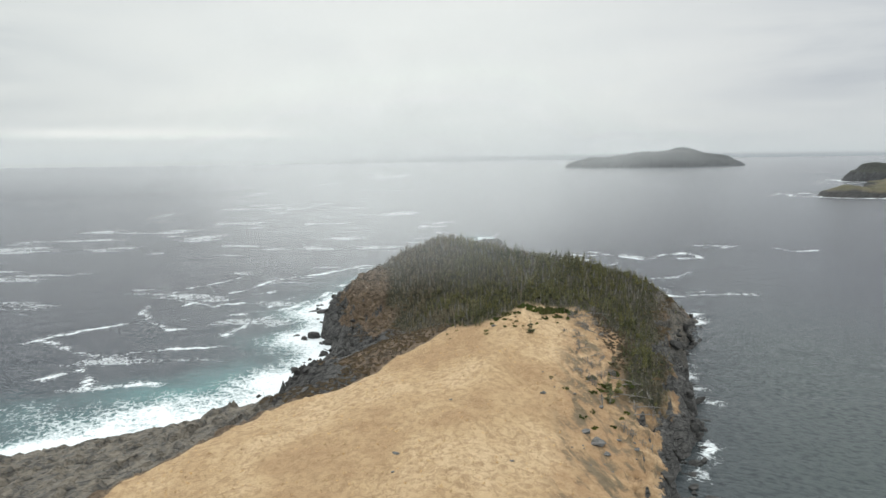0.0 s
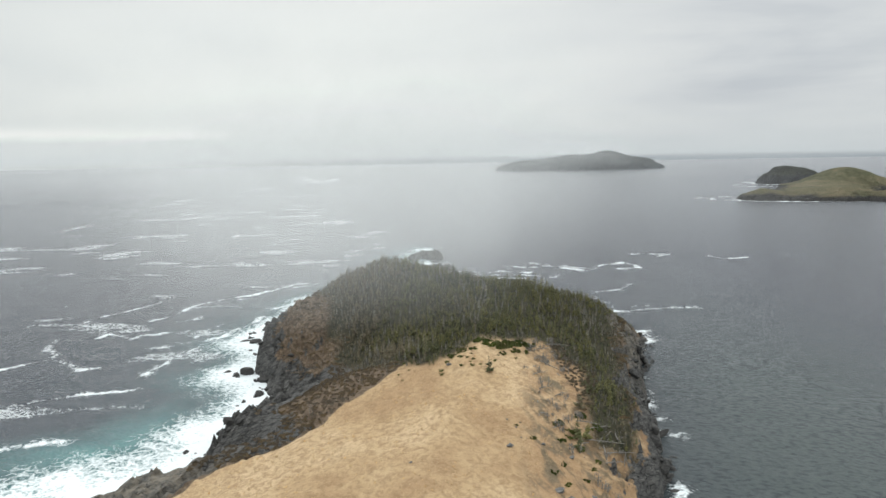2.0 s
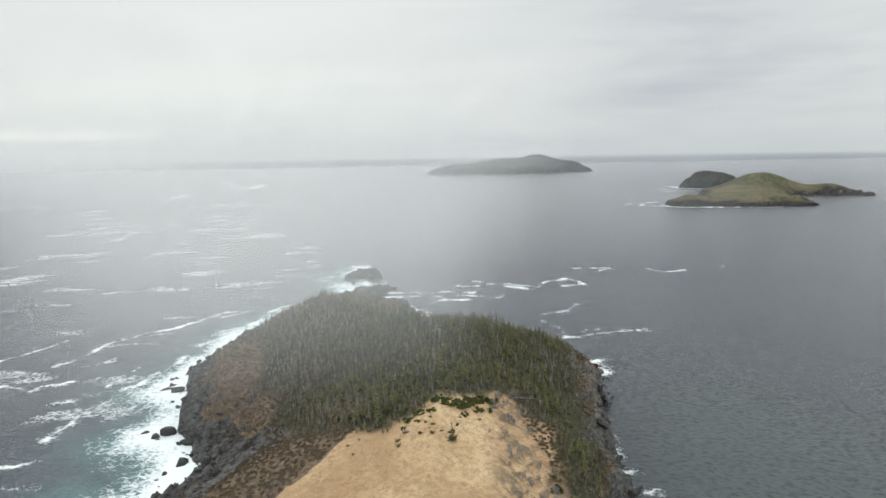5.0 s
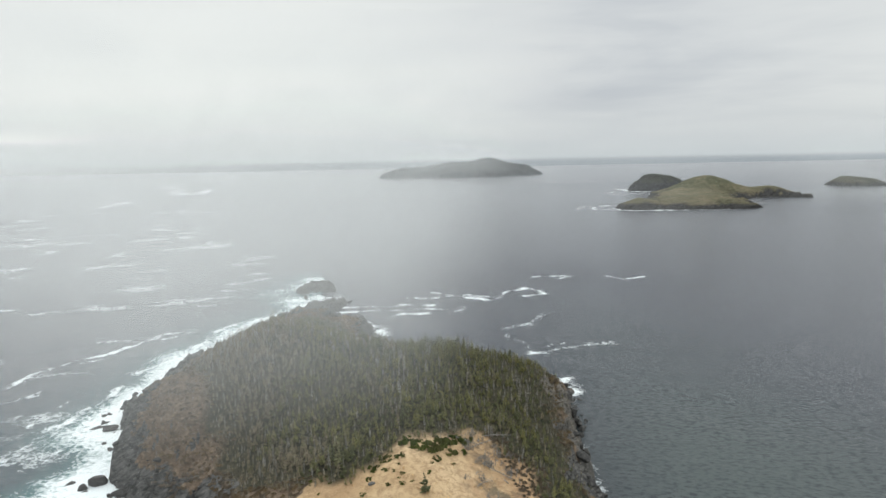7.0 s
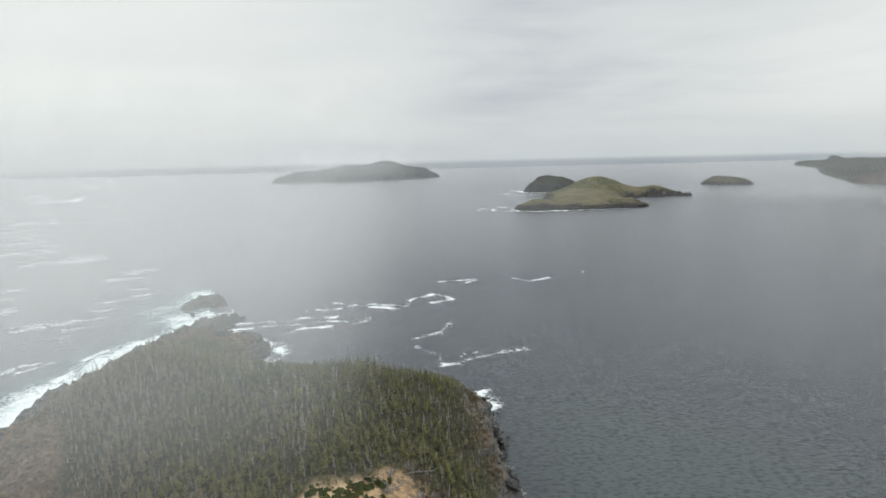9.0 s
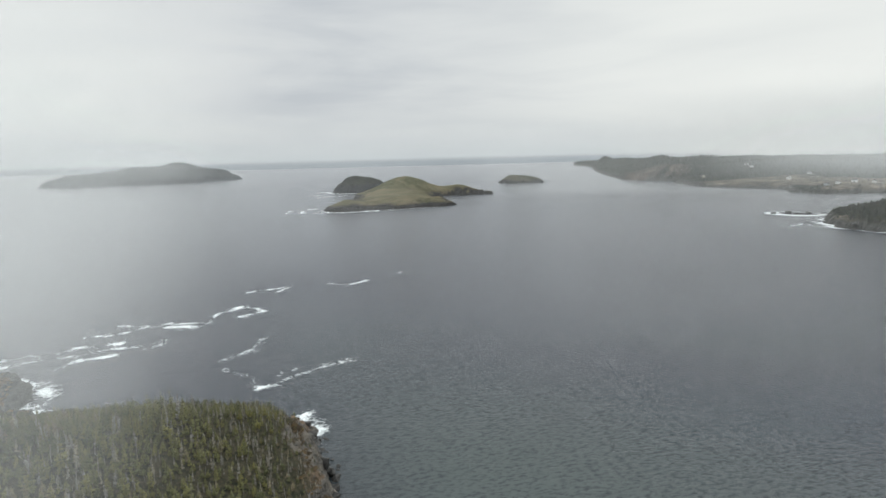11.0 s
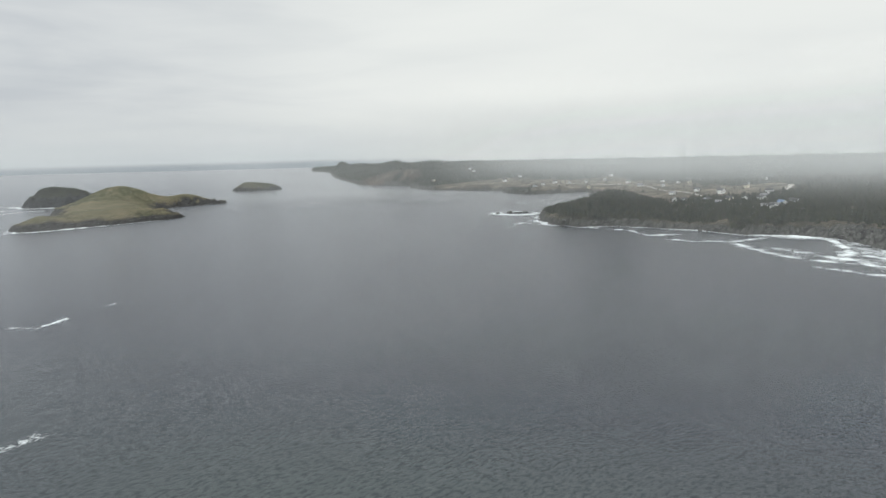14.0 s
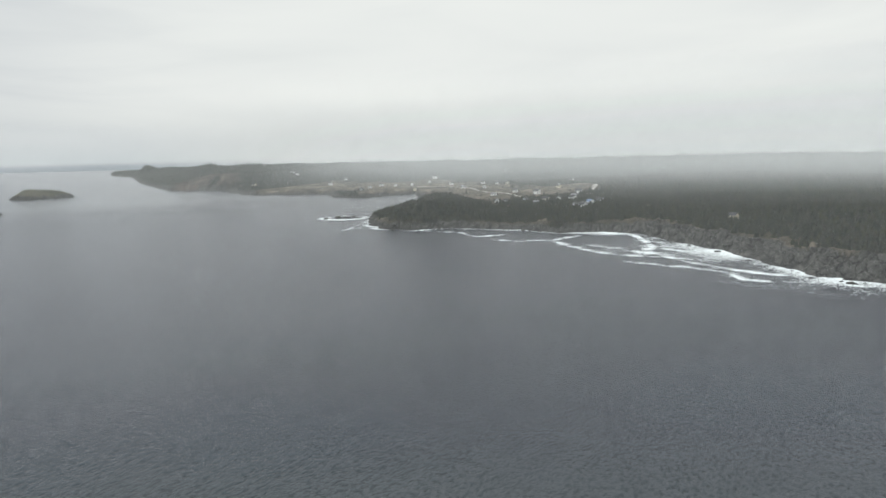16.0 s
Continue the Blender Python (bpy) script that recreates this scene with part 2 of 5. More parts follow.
def sea_material():
    mat, tree = material("sea_water")
    where = place(tree)
    chop = noise_tex(tree, stretched(tree, where, (0.46, 0.85, 1), (0, 0, 0.5)), 1.0, 4.0, 0.6, 0.12)
    ripple = noise_tex(tree, stretched(tree, where, (1.0, 1.7, 1), (0, 0, -0.2)), 1.0, 4.0, 0.6, 0.5)
    swell = noise_tex(tree, stretched(tree, where, (0.035, 0.10, 1), (0, 0, 0.35)), 1.0, 3.0, 0.5, 0.4)
    relief = maths(tree, "ADD", maths(tree, "MULTIPLY", chop, 1.7), maths(tree, "ADD", maths(tree, "MULTIPLY", ripple, 0.35), maths(tree, "MULTIPLY", swell, 0.6)))
    depth = noise_tex(tree, where, 0.006, 3.0, 0.5)
    water = ramp(tree, depth, (0.38, (0.025, 0.030, 0.041)), (0.62, (0.033, 0.038, 0.049)))
    water = blend(tree, attr(tree, "shelter"), water, (0.050, 0.066, 0.062))
    # the waves' dark sides are painted into the water colour, in the troughs
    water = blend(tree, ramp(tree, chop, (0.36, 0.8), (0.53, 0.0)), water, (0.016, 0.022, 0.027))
    water = blend(tree, maths(tree, "MULTIPLY", attr(tree, "aerated"), 0.8), water, (0.13, 0.34, 0.33))
    lace = noise_tex(tree, stretched(tree, where, (0.6, 0.95, 1), (0, 0, 0.4)), 0.42, 6.0, 0.62, 1.4)
    threads = maths(tree, "SUBTRACT", 1.0, maths(tree, "MULTIPLY", maths(tree, "ABSOLUTE", maths(tree, "SUBTRACT", lace, 0.5)), 9.0), clamp=True)
    clots = noise_tex(tree, where, 0.9, 6.0, 0.7, 0.8)
    bent = vector(tree, "ADD", where, vector(tree, "SCALE", wire(tree, "ShaderNodeTexNoise", Vector=where, Scale=0.35, Detail=4.0).outputs[1], 5.0))
    cell_node = wire(tree, "ShaderNodeTexVoronoi", Vector=bent, Scale=0.34)
    cell_node.feature = "DISTANCE_TO_EDGE"
    strands = ramp(tree, cell_node.outputs[0], (0.0, 1.0), (0.20, 0.0))
    billow = noise_tex(tree, stretched(tree, where, (0.12, 0.26, 1), (0, 0, 0.75)), 1.0, 7.0, 0.62, 0.9)
    broken = maths(tree, "ADD", maths(tree, "MULTIPLY", threads, 0.20), maths(tree, "ADD", maths(tree, "MULTIPLY", clots, 0.24), maths(tree, "MULTIPLY", billow, 0.42)))
    broken = maths(tree, "ADD", broken, maths(tree, "MULTIPLY", strands, 0.18))
    foam = maths(tree, "SUBTRACT", maths(tree, "ADD", attr(tree, "foam"), broken), 0.85)
    foam = maths(tree, "MULTIPLY", foam, 3.4, clamp=True)
    col = blend(tree, foam, water, (0.80, 0.85, 0.86))
    rough = maths(tree, "ADD", 0.20, maths(tree, "MULTIPLY", foam, 0.6))
    relief = maths(tree, "ADD", relief, maths(tree, "MULTIPLY", foam, 0.5))
    waves = wire(tree, "ShaderNodeBump", Height=relief, Strength=maths(tree, "SUBTRACT", 0.34, maths(tree, "MULTIPLY", attr(tree, "shelter"), 0.13)), Distance=1.0).outputs[0]
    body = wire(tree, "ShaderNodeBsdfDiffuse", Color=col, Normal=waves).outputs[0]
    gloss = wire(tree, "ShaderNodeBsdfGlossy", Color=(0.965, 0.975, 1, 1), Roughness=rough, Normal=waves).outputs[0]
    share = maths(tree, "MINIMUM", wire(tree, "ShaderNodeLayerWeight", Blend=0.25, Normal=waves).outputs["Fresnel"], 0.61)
    # the same noise dims the sky's reflection in the troughs
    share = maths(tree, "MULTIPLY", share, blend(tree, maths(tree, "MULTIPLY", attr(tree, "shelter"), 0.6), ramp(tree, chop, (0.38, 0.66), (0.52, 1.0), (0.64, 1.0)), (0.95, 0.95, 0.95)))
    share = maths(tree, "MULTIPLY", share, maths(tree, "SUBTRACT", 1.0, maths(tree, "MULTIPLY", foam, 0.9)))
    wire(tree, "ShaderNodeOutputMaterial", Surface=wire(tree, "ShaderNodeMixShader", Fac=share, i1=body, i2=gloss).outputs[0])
    return mat


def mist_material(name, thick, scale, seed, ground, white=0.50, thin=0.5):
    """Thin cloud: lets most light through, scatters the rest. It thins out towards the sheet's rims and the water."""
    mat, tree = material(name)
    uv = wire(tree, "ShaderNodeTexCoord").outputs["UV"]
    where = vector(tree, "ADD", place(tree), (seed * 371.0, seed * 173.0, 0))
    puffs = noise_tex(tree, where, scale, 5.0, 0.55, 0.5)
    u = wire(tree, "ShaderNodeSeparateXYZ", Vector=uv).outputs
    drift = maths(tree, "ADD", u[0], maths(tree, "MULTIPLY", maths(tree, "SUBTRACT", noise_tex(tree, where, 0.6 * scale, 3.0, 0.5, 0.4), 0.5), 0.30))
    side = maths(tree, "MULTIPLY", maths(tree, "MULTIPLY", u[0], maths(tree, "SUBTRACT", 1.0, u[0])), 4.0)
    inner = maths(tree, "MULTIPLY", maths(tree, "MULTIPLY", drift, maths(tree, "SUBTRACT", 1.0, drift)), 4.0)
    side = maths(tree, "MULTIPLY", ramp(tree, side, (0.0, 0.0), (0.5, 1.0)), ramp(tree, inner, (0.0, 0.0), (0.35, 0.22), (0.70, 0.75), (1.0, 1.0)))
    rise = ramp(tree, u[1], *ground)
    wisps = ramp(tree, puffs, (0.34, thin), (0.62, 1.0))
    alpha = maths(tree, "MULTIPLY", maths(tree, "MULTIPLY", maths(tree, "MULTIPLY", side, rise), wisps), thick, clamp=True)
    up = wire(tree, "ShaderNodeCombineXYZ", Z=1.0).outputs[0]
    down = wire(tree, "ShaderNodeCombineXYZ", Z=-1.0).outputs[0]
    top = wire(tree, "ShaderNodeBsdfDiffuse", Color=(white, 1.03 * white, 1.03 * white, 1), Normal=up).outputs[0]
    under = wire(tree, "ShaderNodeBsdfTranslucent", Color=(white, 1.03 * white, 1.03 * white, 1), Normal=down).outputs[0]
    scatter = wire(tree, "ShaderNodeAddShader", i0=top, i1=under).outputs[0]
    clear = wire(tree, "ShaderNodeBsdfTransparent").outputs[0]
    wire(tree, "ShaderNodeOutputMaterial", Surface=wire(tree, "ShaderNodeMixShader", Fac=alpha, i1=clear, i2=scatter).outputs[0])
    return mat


HEADLAND = headland_material()
SEA = sea_material()
SCRUB = needle_material("heath_scrub", (0.105, 0.088, 0.062), (0.165, 0.135, 0.10), (0.25, 0.215, 0.175))
JUNIPER = needle_material("juniper_green", (0.045, 0.060, 0.018), (0.075, 0.095, 0.028), (0.10, 0.10, 0.04))
TUSSOCK = needle_material("tussock_grass", (0.50, 0.36, 0.21), (0.46, 0.33, 0.19), (0.54, 0.41, 0.25))
SHORE_ROCK = rock_material("shore_rock", (0.018, 0.019, 0.020), (0.085, 0.082, 0.076))
FIELD_ROCK = rock_material("field_rock", (0.07, 0.068, 0.064), (0.20, 0.195, 0.185))
GREEN_ISLE = isle_material("turf_isle", (0.104, 0.105, 0.062), (0.185, 0.155, 0.100), (0.032, 0.031, 0.030))
DARK_ISLE = isle_material("wooded_isle", (0.036, 0.042, 0.036), (0.060, 0.060, 0.046), (0.030, 0.031, 0.033))
GREY_ISLE = isle_material("grey_isle", (0.066, 0.070, 0.052), (0.105, 0.098, 0.072), (0.032, 0.032, 0.031))
# the far island's turf and rock carry the blue of distant haze in their colour
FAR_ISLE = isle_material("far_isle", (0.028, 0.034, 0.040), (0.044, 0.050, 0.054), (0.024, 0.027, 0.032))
MAINLAND = mainland_material()
NEEDLES = needle_material("spruce_needles", (0.054, 0.061, 0.032), (0.108, 0.112, 0.052), (0.195, 0.160, 0.110))
GREY_TWIGS = needle_material("lichen_grey_twigs", (0.150, 0.142, 0.120), (0.200, 0.190, 0.165), (0.255, 0.245, 0.220))
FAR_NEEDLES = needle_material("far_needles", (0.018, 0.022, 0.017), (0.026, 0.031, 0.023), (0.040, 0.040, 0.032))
BARK = bark_material("spruce_bark", (0.05, 0.04, 0.032), (0.14, 0.12, 0.10))
DEAD_WOOD = bark_material("bleached_dead_wood", (0.13, 0.12, 0.105), (0.34, 0.325, 0.30))


# ---- shapes ----
def lattice(ix, iy, seed):
    n = (ix.astype(np.int64) * 374761393 + iy.astype(np.int64) * 668265263 + seed * 1442695041) & 0x7FFFFFFF
    n = ((n ^ (n >> 13)) * 1274126177) & 0x7FFFFFFF
    return ((n ^ (n >> 16)) & 0xFFFF) / 65535.0


def smooth_noise(x, y, seed=0):
    ix, iy = np.floor(x), np.floor(y)
    fx, fy = x - ix, y - iy
    fx, fy = fx * fx * (3 - 2 * fx), fy * fy * (3 - 2 * fy)
    a, b = lattice(ix, iy, seed), lattice(ix + 1, iy, seed)
    c, d = lattice(ix, iy + 1, seed), lattice(ix + 1, iy + 1, seed)
    return (a * (1 - fx) + b * fx) * (1 - fy) + (c * (1 - fx) + d * fx) * fy


def fractal(x, y, size, octaves=4, seed=0, gain=0.5):
    """Fractal noise from -1 to 1, its largest forms about size metres across."""
    total, amp, norm = np.zeros_like(np.asarray(x, float)), 1.0, 0.0
    for k in range(octaves):
        turn = 0.7 * k
        u, v = x * math.cos(turn) - y * math.sin(turn), x * math.sin(turn) + y * math.cos(turn)
        total = total + amp * (2 * smooth_noise(u * 2 ** k / size, v * 2 ** k / size, seed + k) - 1)
        norm, amp = norm + amp, amp * gain
    return total / norm


def ridged(x, y, size, octaves=4, seed=0):
    return 1 - 2 * np.abs(fractal(x, y, size, octaves, seed))


def blocks(x, y, size, seed, turn=0.5, squeeze=0.55):
    """Broken rock: random cells, each a tilted facet at a height of its own, about -0.5 to 0.5."""
    x, y = x + 0.22 * size * fractal(x, y, size, 3, seed), y + 0.22 * size * fractal(x, y, size, 3, seed + 5)
    u = (x * math.cos(turn) + y * math.sin(turn)) / size
    v = (y * math.cos(turn) - x * math.sin(turn)) / (size * squeeze)
    iu, iv = np.floor(u), np.floor(v)
    best, out = np.full(np.shape(u), 9.0), np.zeros(np.shape(u))
    for du in (-1, 0, 1):
        for dv in (-1, 0, 1):
            cu, cv = iu + du, iv + dv
            pu, pv = u - cu - lattice(cu, cv, seed), v - cv - lattice(cu, cv, seed + 1)
            dist = pu * pu + pv * pv
            facet = lattice(cu, cv, seed + 2) - 0.5 + 0.65 * ((lattice(cu, cv, seed + 3) - 0.25) * pu + (lattice(cu, cv, seed + 4) - 0.5) * pv)
            out, best = np.where(dist < best, facet, out), np.minimum(dist, best)
    return out


def step(a, b, v):
    t = np.clip((v - a) / (b - a), 0, 1)
    return t * t * (3 - 2 * t)


def along(table, v, soft=5.0):
    """A rounded curve through a table of (station, value)."""
    xs, ys = [p[0] for p in table], [p[1] for p in table]
    return sum(np.interp(v + k * soft, xs, ys) for k in (-1, -0.5, 0, 0.5, 1)) / 5


def shore_distance(x, y, ring):
    """Metres from a closed outline, positive inside."""
    best, inside = np.full(x.shape, 1e9), np.zeros(x.shape, bool)
    for (ax, ay), (bx, by) in zip(ring, ring[1:] + ring[:1]):
        dx, dy = bx - ax, by - ay
        t = np.clip(((x - ax) * dx + (y - ay) * dy) / (dx * dx + dy * dy), 0, 1)
        best = np.minimum(best, np.hypot(x - ax - t * dx, y - ay - t * dy))
        cross = (ay > y) != (by > y)
        inside ^= cross & (x < ax + (y - ay) * dx / (dy if dy else 1e-9))
    return np.where(inside, best, -best)


def line_distance(x, y, line):
    best, part = np.full(x.shape, 1e9), np.zeros(x.shape)
    for k, ((ax, ay), (bx, by)) in enumerate(zip(line, line[1:])):
        dx, dy = bx - ax, by - ay
        t = np.clip(((x - ax) * dx + (y - ay) * dy) / (dx * dx + dy * dy), 0, 1)
        d = np.hypot(x - ax - t * dx, y - ay - t * dy)
        part = np.where(d < best, (k + t) / (len(line) - 1), part)
        best = np.minimum(best, d)
    return best, part


def link_mesh(name, verts, faces, materials, parent=None, smooth=False, attributes=None, slots=None):
    mesh = bpy.data.meshes.new(name)
    mesh.from_pydata(np.asarray(verts).tolist(), [], [list(map(int, f)) for f in faces])
    for mat in materials if isinstance(materials, (list, tuple)) else [materials]:
        mesh.materials.append(mat)
    if slots is not None:
        mesh.polygons.foreach_set("material_index", np.asarray(slots, dtype=np.int32))
    mesh.polygons.foreach_set("use_smooth", np.broadcast_to(smooth, len(mesh.polygons)).copy())
    for key, values in (attributes or {}).items():
        mesh.attributes.new(key, "FLOAT", "POINT").data.foreach_set("value", np.asarray(values, dtype=np.float32).ravel())
    mesh.update()
    ob = new(name, mesh)
    if parent:
        ob.parent = parent
    return ob


def sheet(name, X, Y, Z, mat, keep=None, attributes=None, smooth=True):
    """A surface over a grid of places; keep: which vertices matter."""
    rows, cols = X.shape
    index = np.arange(rows * cols).reshape(rows, cols)
    quads = np.stack([index[:-1, :-1], index[:-1, 1:], index[1:, 1:], index[1:, :-1]], -1).reshape(-1, 4)
    verts = np.stack([X, Y, Z], -1).reshape(-1, 3)
    values = {k: np.asarray(v).ravel() for k, v in (attributes or {}).items()}
    if keep is not None:
        quads = quads[keep.ravel()[quads].any(1)]
        used = np.unique(quads)
        back = np.zeros(len(verts), np.int64)
        back[used] = np.arange(len(used))
        verts, quads = verts[used], back[quads]
        values = {k: v[used] for k, v in values.items()}
    if "rock" in values:
        smooth = values["rock"][quads].mean(1) < 0.5
    return link_mesh(name, verts, quads, mat, smooth=smooth, attributes=values)


def part(name, bm, mat, parent=None, label=""):
    mesh = bpy.data.meshes.new(name)
    bm.to_mesh(mesh)
    bm.free()
    mesh.materials.append(mat)
    ob = new(name, mesh)
    if parent:
        ob.parent = parent
    return tagged(ob, label) if label else ob


def empty(name, m=None):
    ob = new(name)
    ob.empty_display_size = 0.5
    if m is not None:
        ob.matrix_world = m
    return ob


# ---- the headland ----
WEST_SHORE = [(-260, -190), (40, -190), (110, -165), (127, -150), (144, -115), (154, -98), (159, -80), (164, -66), (169, -54), (183, -51), (193, -51), (201, -45), (208, -40), (232, -44), (246, -52), (262, -50), (275, -48), (286, -56), (300, -57), (322, -51), (340, -46), (362, -39), (378, -25), (392, -19), (403, -12), (422, 6), (440, 20), (455, 26), (480, 22), (490, 18), (500, 20), (515, 30), (524, 34)]
EAST_SHORE = [(-260, 60), (60, 44), (100, 47), (126, 50), (144, 60), (150, 65), (166, 72), (188, 75), (195, 79), (221, 88), (228, 94), (250, 106), (262, 111), (270, 111.5), (276, 110), (284, 105), (294, 97), (304, 87), (314, 74), (326, 62), (340, 52), (352, 45), (358, 46), (372, 52), (384, 54), (394, 51), (400, 44), (412, 40), (425, 42), (440, 49), (450, 51), (458, 48), (480, 47), (490, 46), (505, 47), (519, 44), (524, 36)]
CREST_X = [(-260, -60), (60, -10), (110, 2), (130, 6), (150, 13), (170, 19), (190, 27), (215, 24), (240, 16.1), (265, -0.18), (300, -0.91), (340, -16.18), (380, -3.49), (430, 27), (519, 45)]
CREST_Z = [(-260, 14), (60, 17), (110, 19), (130, 20.5), (150, 22), (170, 24.5), (190, 28), (207, 29.5), (235, 36.2), (262, 38.7), (290, 31.5), (320, 21.3), (340, 8.5), (380, 3.5), (410, 4.0), (425, 4.5), (440, 3.5), (452, 2.0), (460, -2.5), (482, -2.5), (490, 2.5), (505, 3.5), (519, 1.2), (524, -1)]
WEST_FORM = [(-260, 1.2), (110, 1.3), (138, 1.2), (150, 1.05), (158, 0.95), (168, 0.62), (178, 0.6), (192, 0.8), (215, 1.0), (228, 0.95), (240, 0.56), (265, 0.39), (300, 0.89), (345, 1.46), (400, 1.15), (519, 0.5)]
GRASS_WEST = [(-260, -120), (60, -80), (100, -71), (115, -65), (125, -60), (133, -54), (142, -48), (148, -44), (151, -37), (154, -30), (158, -25), (163, -19), (169, -15), (174, -9), (184, 0), (190, 9), (200, 60)]
EAST_FORM = [(-260, 0.7), (130, 0.62), (150, 0.55), (175, 0.42), (190, 0.42), (212, 0.42), (238, 0.5), (265, 1.65), (300, 2.0), (340, 2.05), (370, 0.7), (519, 0.5)]
EAST_RIM = [(-260, 2), (200, 2.5), (225, 8.6), (255, 7.2), (320, 8.4), (345, 0.5), (358, 3), (375, 5.5), (392, 5), (402, 1.5), (440, 1.5), (455, 0), (482, 0), (495, 1), (519, 1)]


def headland_height(x, y, rough=True):
    """Ground height, and metres in from the water."""
    wx = x + 3.5 * fractal(x, y, 16, 4, 11) + 1.2 * fractal(x, y, 4.5, 3, 21)
    wy = y + 3.5 * fractal(x, y, 15, 4, 31) + 1.2 * fractal(x, y, 4.0, 3, 41)
    west, east = along(WEST_SHORE, wy, 3.0), along(EAST_SHORE, wy, 3.0)
    crest, top = along(CREST_X, y, 12.0), along(CREST_Z, y, 8.0)
    crest = np.clip(crest, west + 2, east - 2)
    left = wx < crest
    run = np.where(left, wx - west, east - wx)
    span = np.where(left, crest - west, east - crest)
    form = np.where(left, along(WEST_FORM, y, 8.0), along(EAST_FORM, y, 8.0))
    u = np.clip(run / span, 0, 1)
    z = top * np.where(u > 0, np.maximum(u, 1e-6) ** form, 0)
    rim = np.where(left, along([(-260, 0.5), (163, 0.5), (180, 2.6), (400, 3.0), (440, 1.5), (455, 0), (482, 0), (495, 1), (519, 1)], y, 4.0), along(EAST_RIM, y, 8.0))
    z = z + rim * step(0, np.where(left, 4.0, along([(-260, 4), (200, 4), (225, 16), (320, 16), (350, 5), (519, 4)], y, 6.0)), run) * (1 - u) ** np.where(left, 3.0, 0.8)
    cove = step(148, 156, y) * (1 - step(172, 182, y)) * left
    z = z * (1 - 0.62 * cove * (1 - step(4, 30, run)))
    z = z + 4.0 * np.exp(-((x - 84) / 17) ** 2 - ((y - 256) / 17) ** 2) * step(4, 18, run)
    z = np.where(run < 0, np.maximum(run * 0.9, -6), z)
    if rough:
        wild = np.where(left, along([(-260, 12), (100, 30), (130, 60), (155, 50), (172, 18), (240, 30), (340, 24), (519, 40)], y, 8.0), 16.0)
        rocky = step(0, 1.5, run) * (1 - step(0.5 * wild, wild, run)) * np.where(left, along([(-260, 0.9), (160, 1.0), (519, 1.0)], y, 4.0), 1.0)
        shelf = step(0, 1.5, run) * step(-2, 4, along(GRASS_WEST, y, 3.0) - x)
        rocky = np.where(left & (y < 172), shelf * 0.6, rocky)
        tilt = (0.34 * x + 0.16 * y + 0.9 * z + 2.2 * fractal(x, y, 12, 3, 55)) / 3.1
        ledge = (tilt - np.floor(tilt)) ** 1.6
        bold = np.where(left, along([(-260, 0.8), (170, 0.8), (210, 0.8), (240, 0.9), (280, 0.8), (300, 0.6), (345, 0.8), (400, 0.8), (519, 0.4)], y, 6.0), along([(-260, 0.9), (220, 0.8), (250, 0.6), (330, 0.8), (400, 0.7), (519, 0.4)], y, 6.0))
        z = z + rocky * (bold * (3.2 * blocks(x, y, 8.5, 51, 0.55) + 1.5 * blocks(x, y, 3.2, 57, 0.8)) + 1.5 * ledge - 0.4 + 0.45 * fractal(x, y, 2.4, 3, 61))
        z = z + step(6, 20, run) * (0.55 * fractal(x, y, 14, 4, 71) + 0.14 * fractal(x, y, 2.4, 3, 81))
        pool = np.exp(-(((x + 68.6) * 0.62 + (y - 161.6) * 0.78) / 6.0) ** 2 - (((x + 68.6) * 0.78 - (y - 161.6) * 0.62) / 2.6) ** 2)
        z = z - 6.5 * pool * (0.8 + 0.5 * fractal(x, y, 5, 3, 85))
    return z, run


FOREST_EDGE = [(-14, 198), (-4, 187), (10, 180), (20, 184), (30, 188), (42, 190), (52, 178), (46, 160), (44, 146), (54, 145), (67, 170), (76, 205), (87, 228), (96, 246), (103, 260), (105, 272), (101, 283), (91, 297), (70, 314), (53, 330), (44, 348), (38, 368), (34, 388), (22, 406), (2, 400), (-16, 376), (-32, 356), (-42, 334), (-45, 300), (-40, 282), (-30, 264), (-23, 242), (-19, 215)]


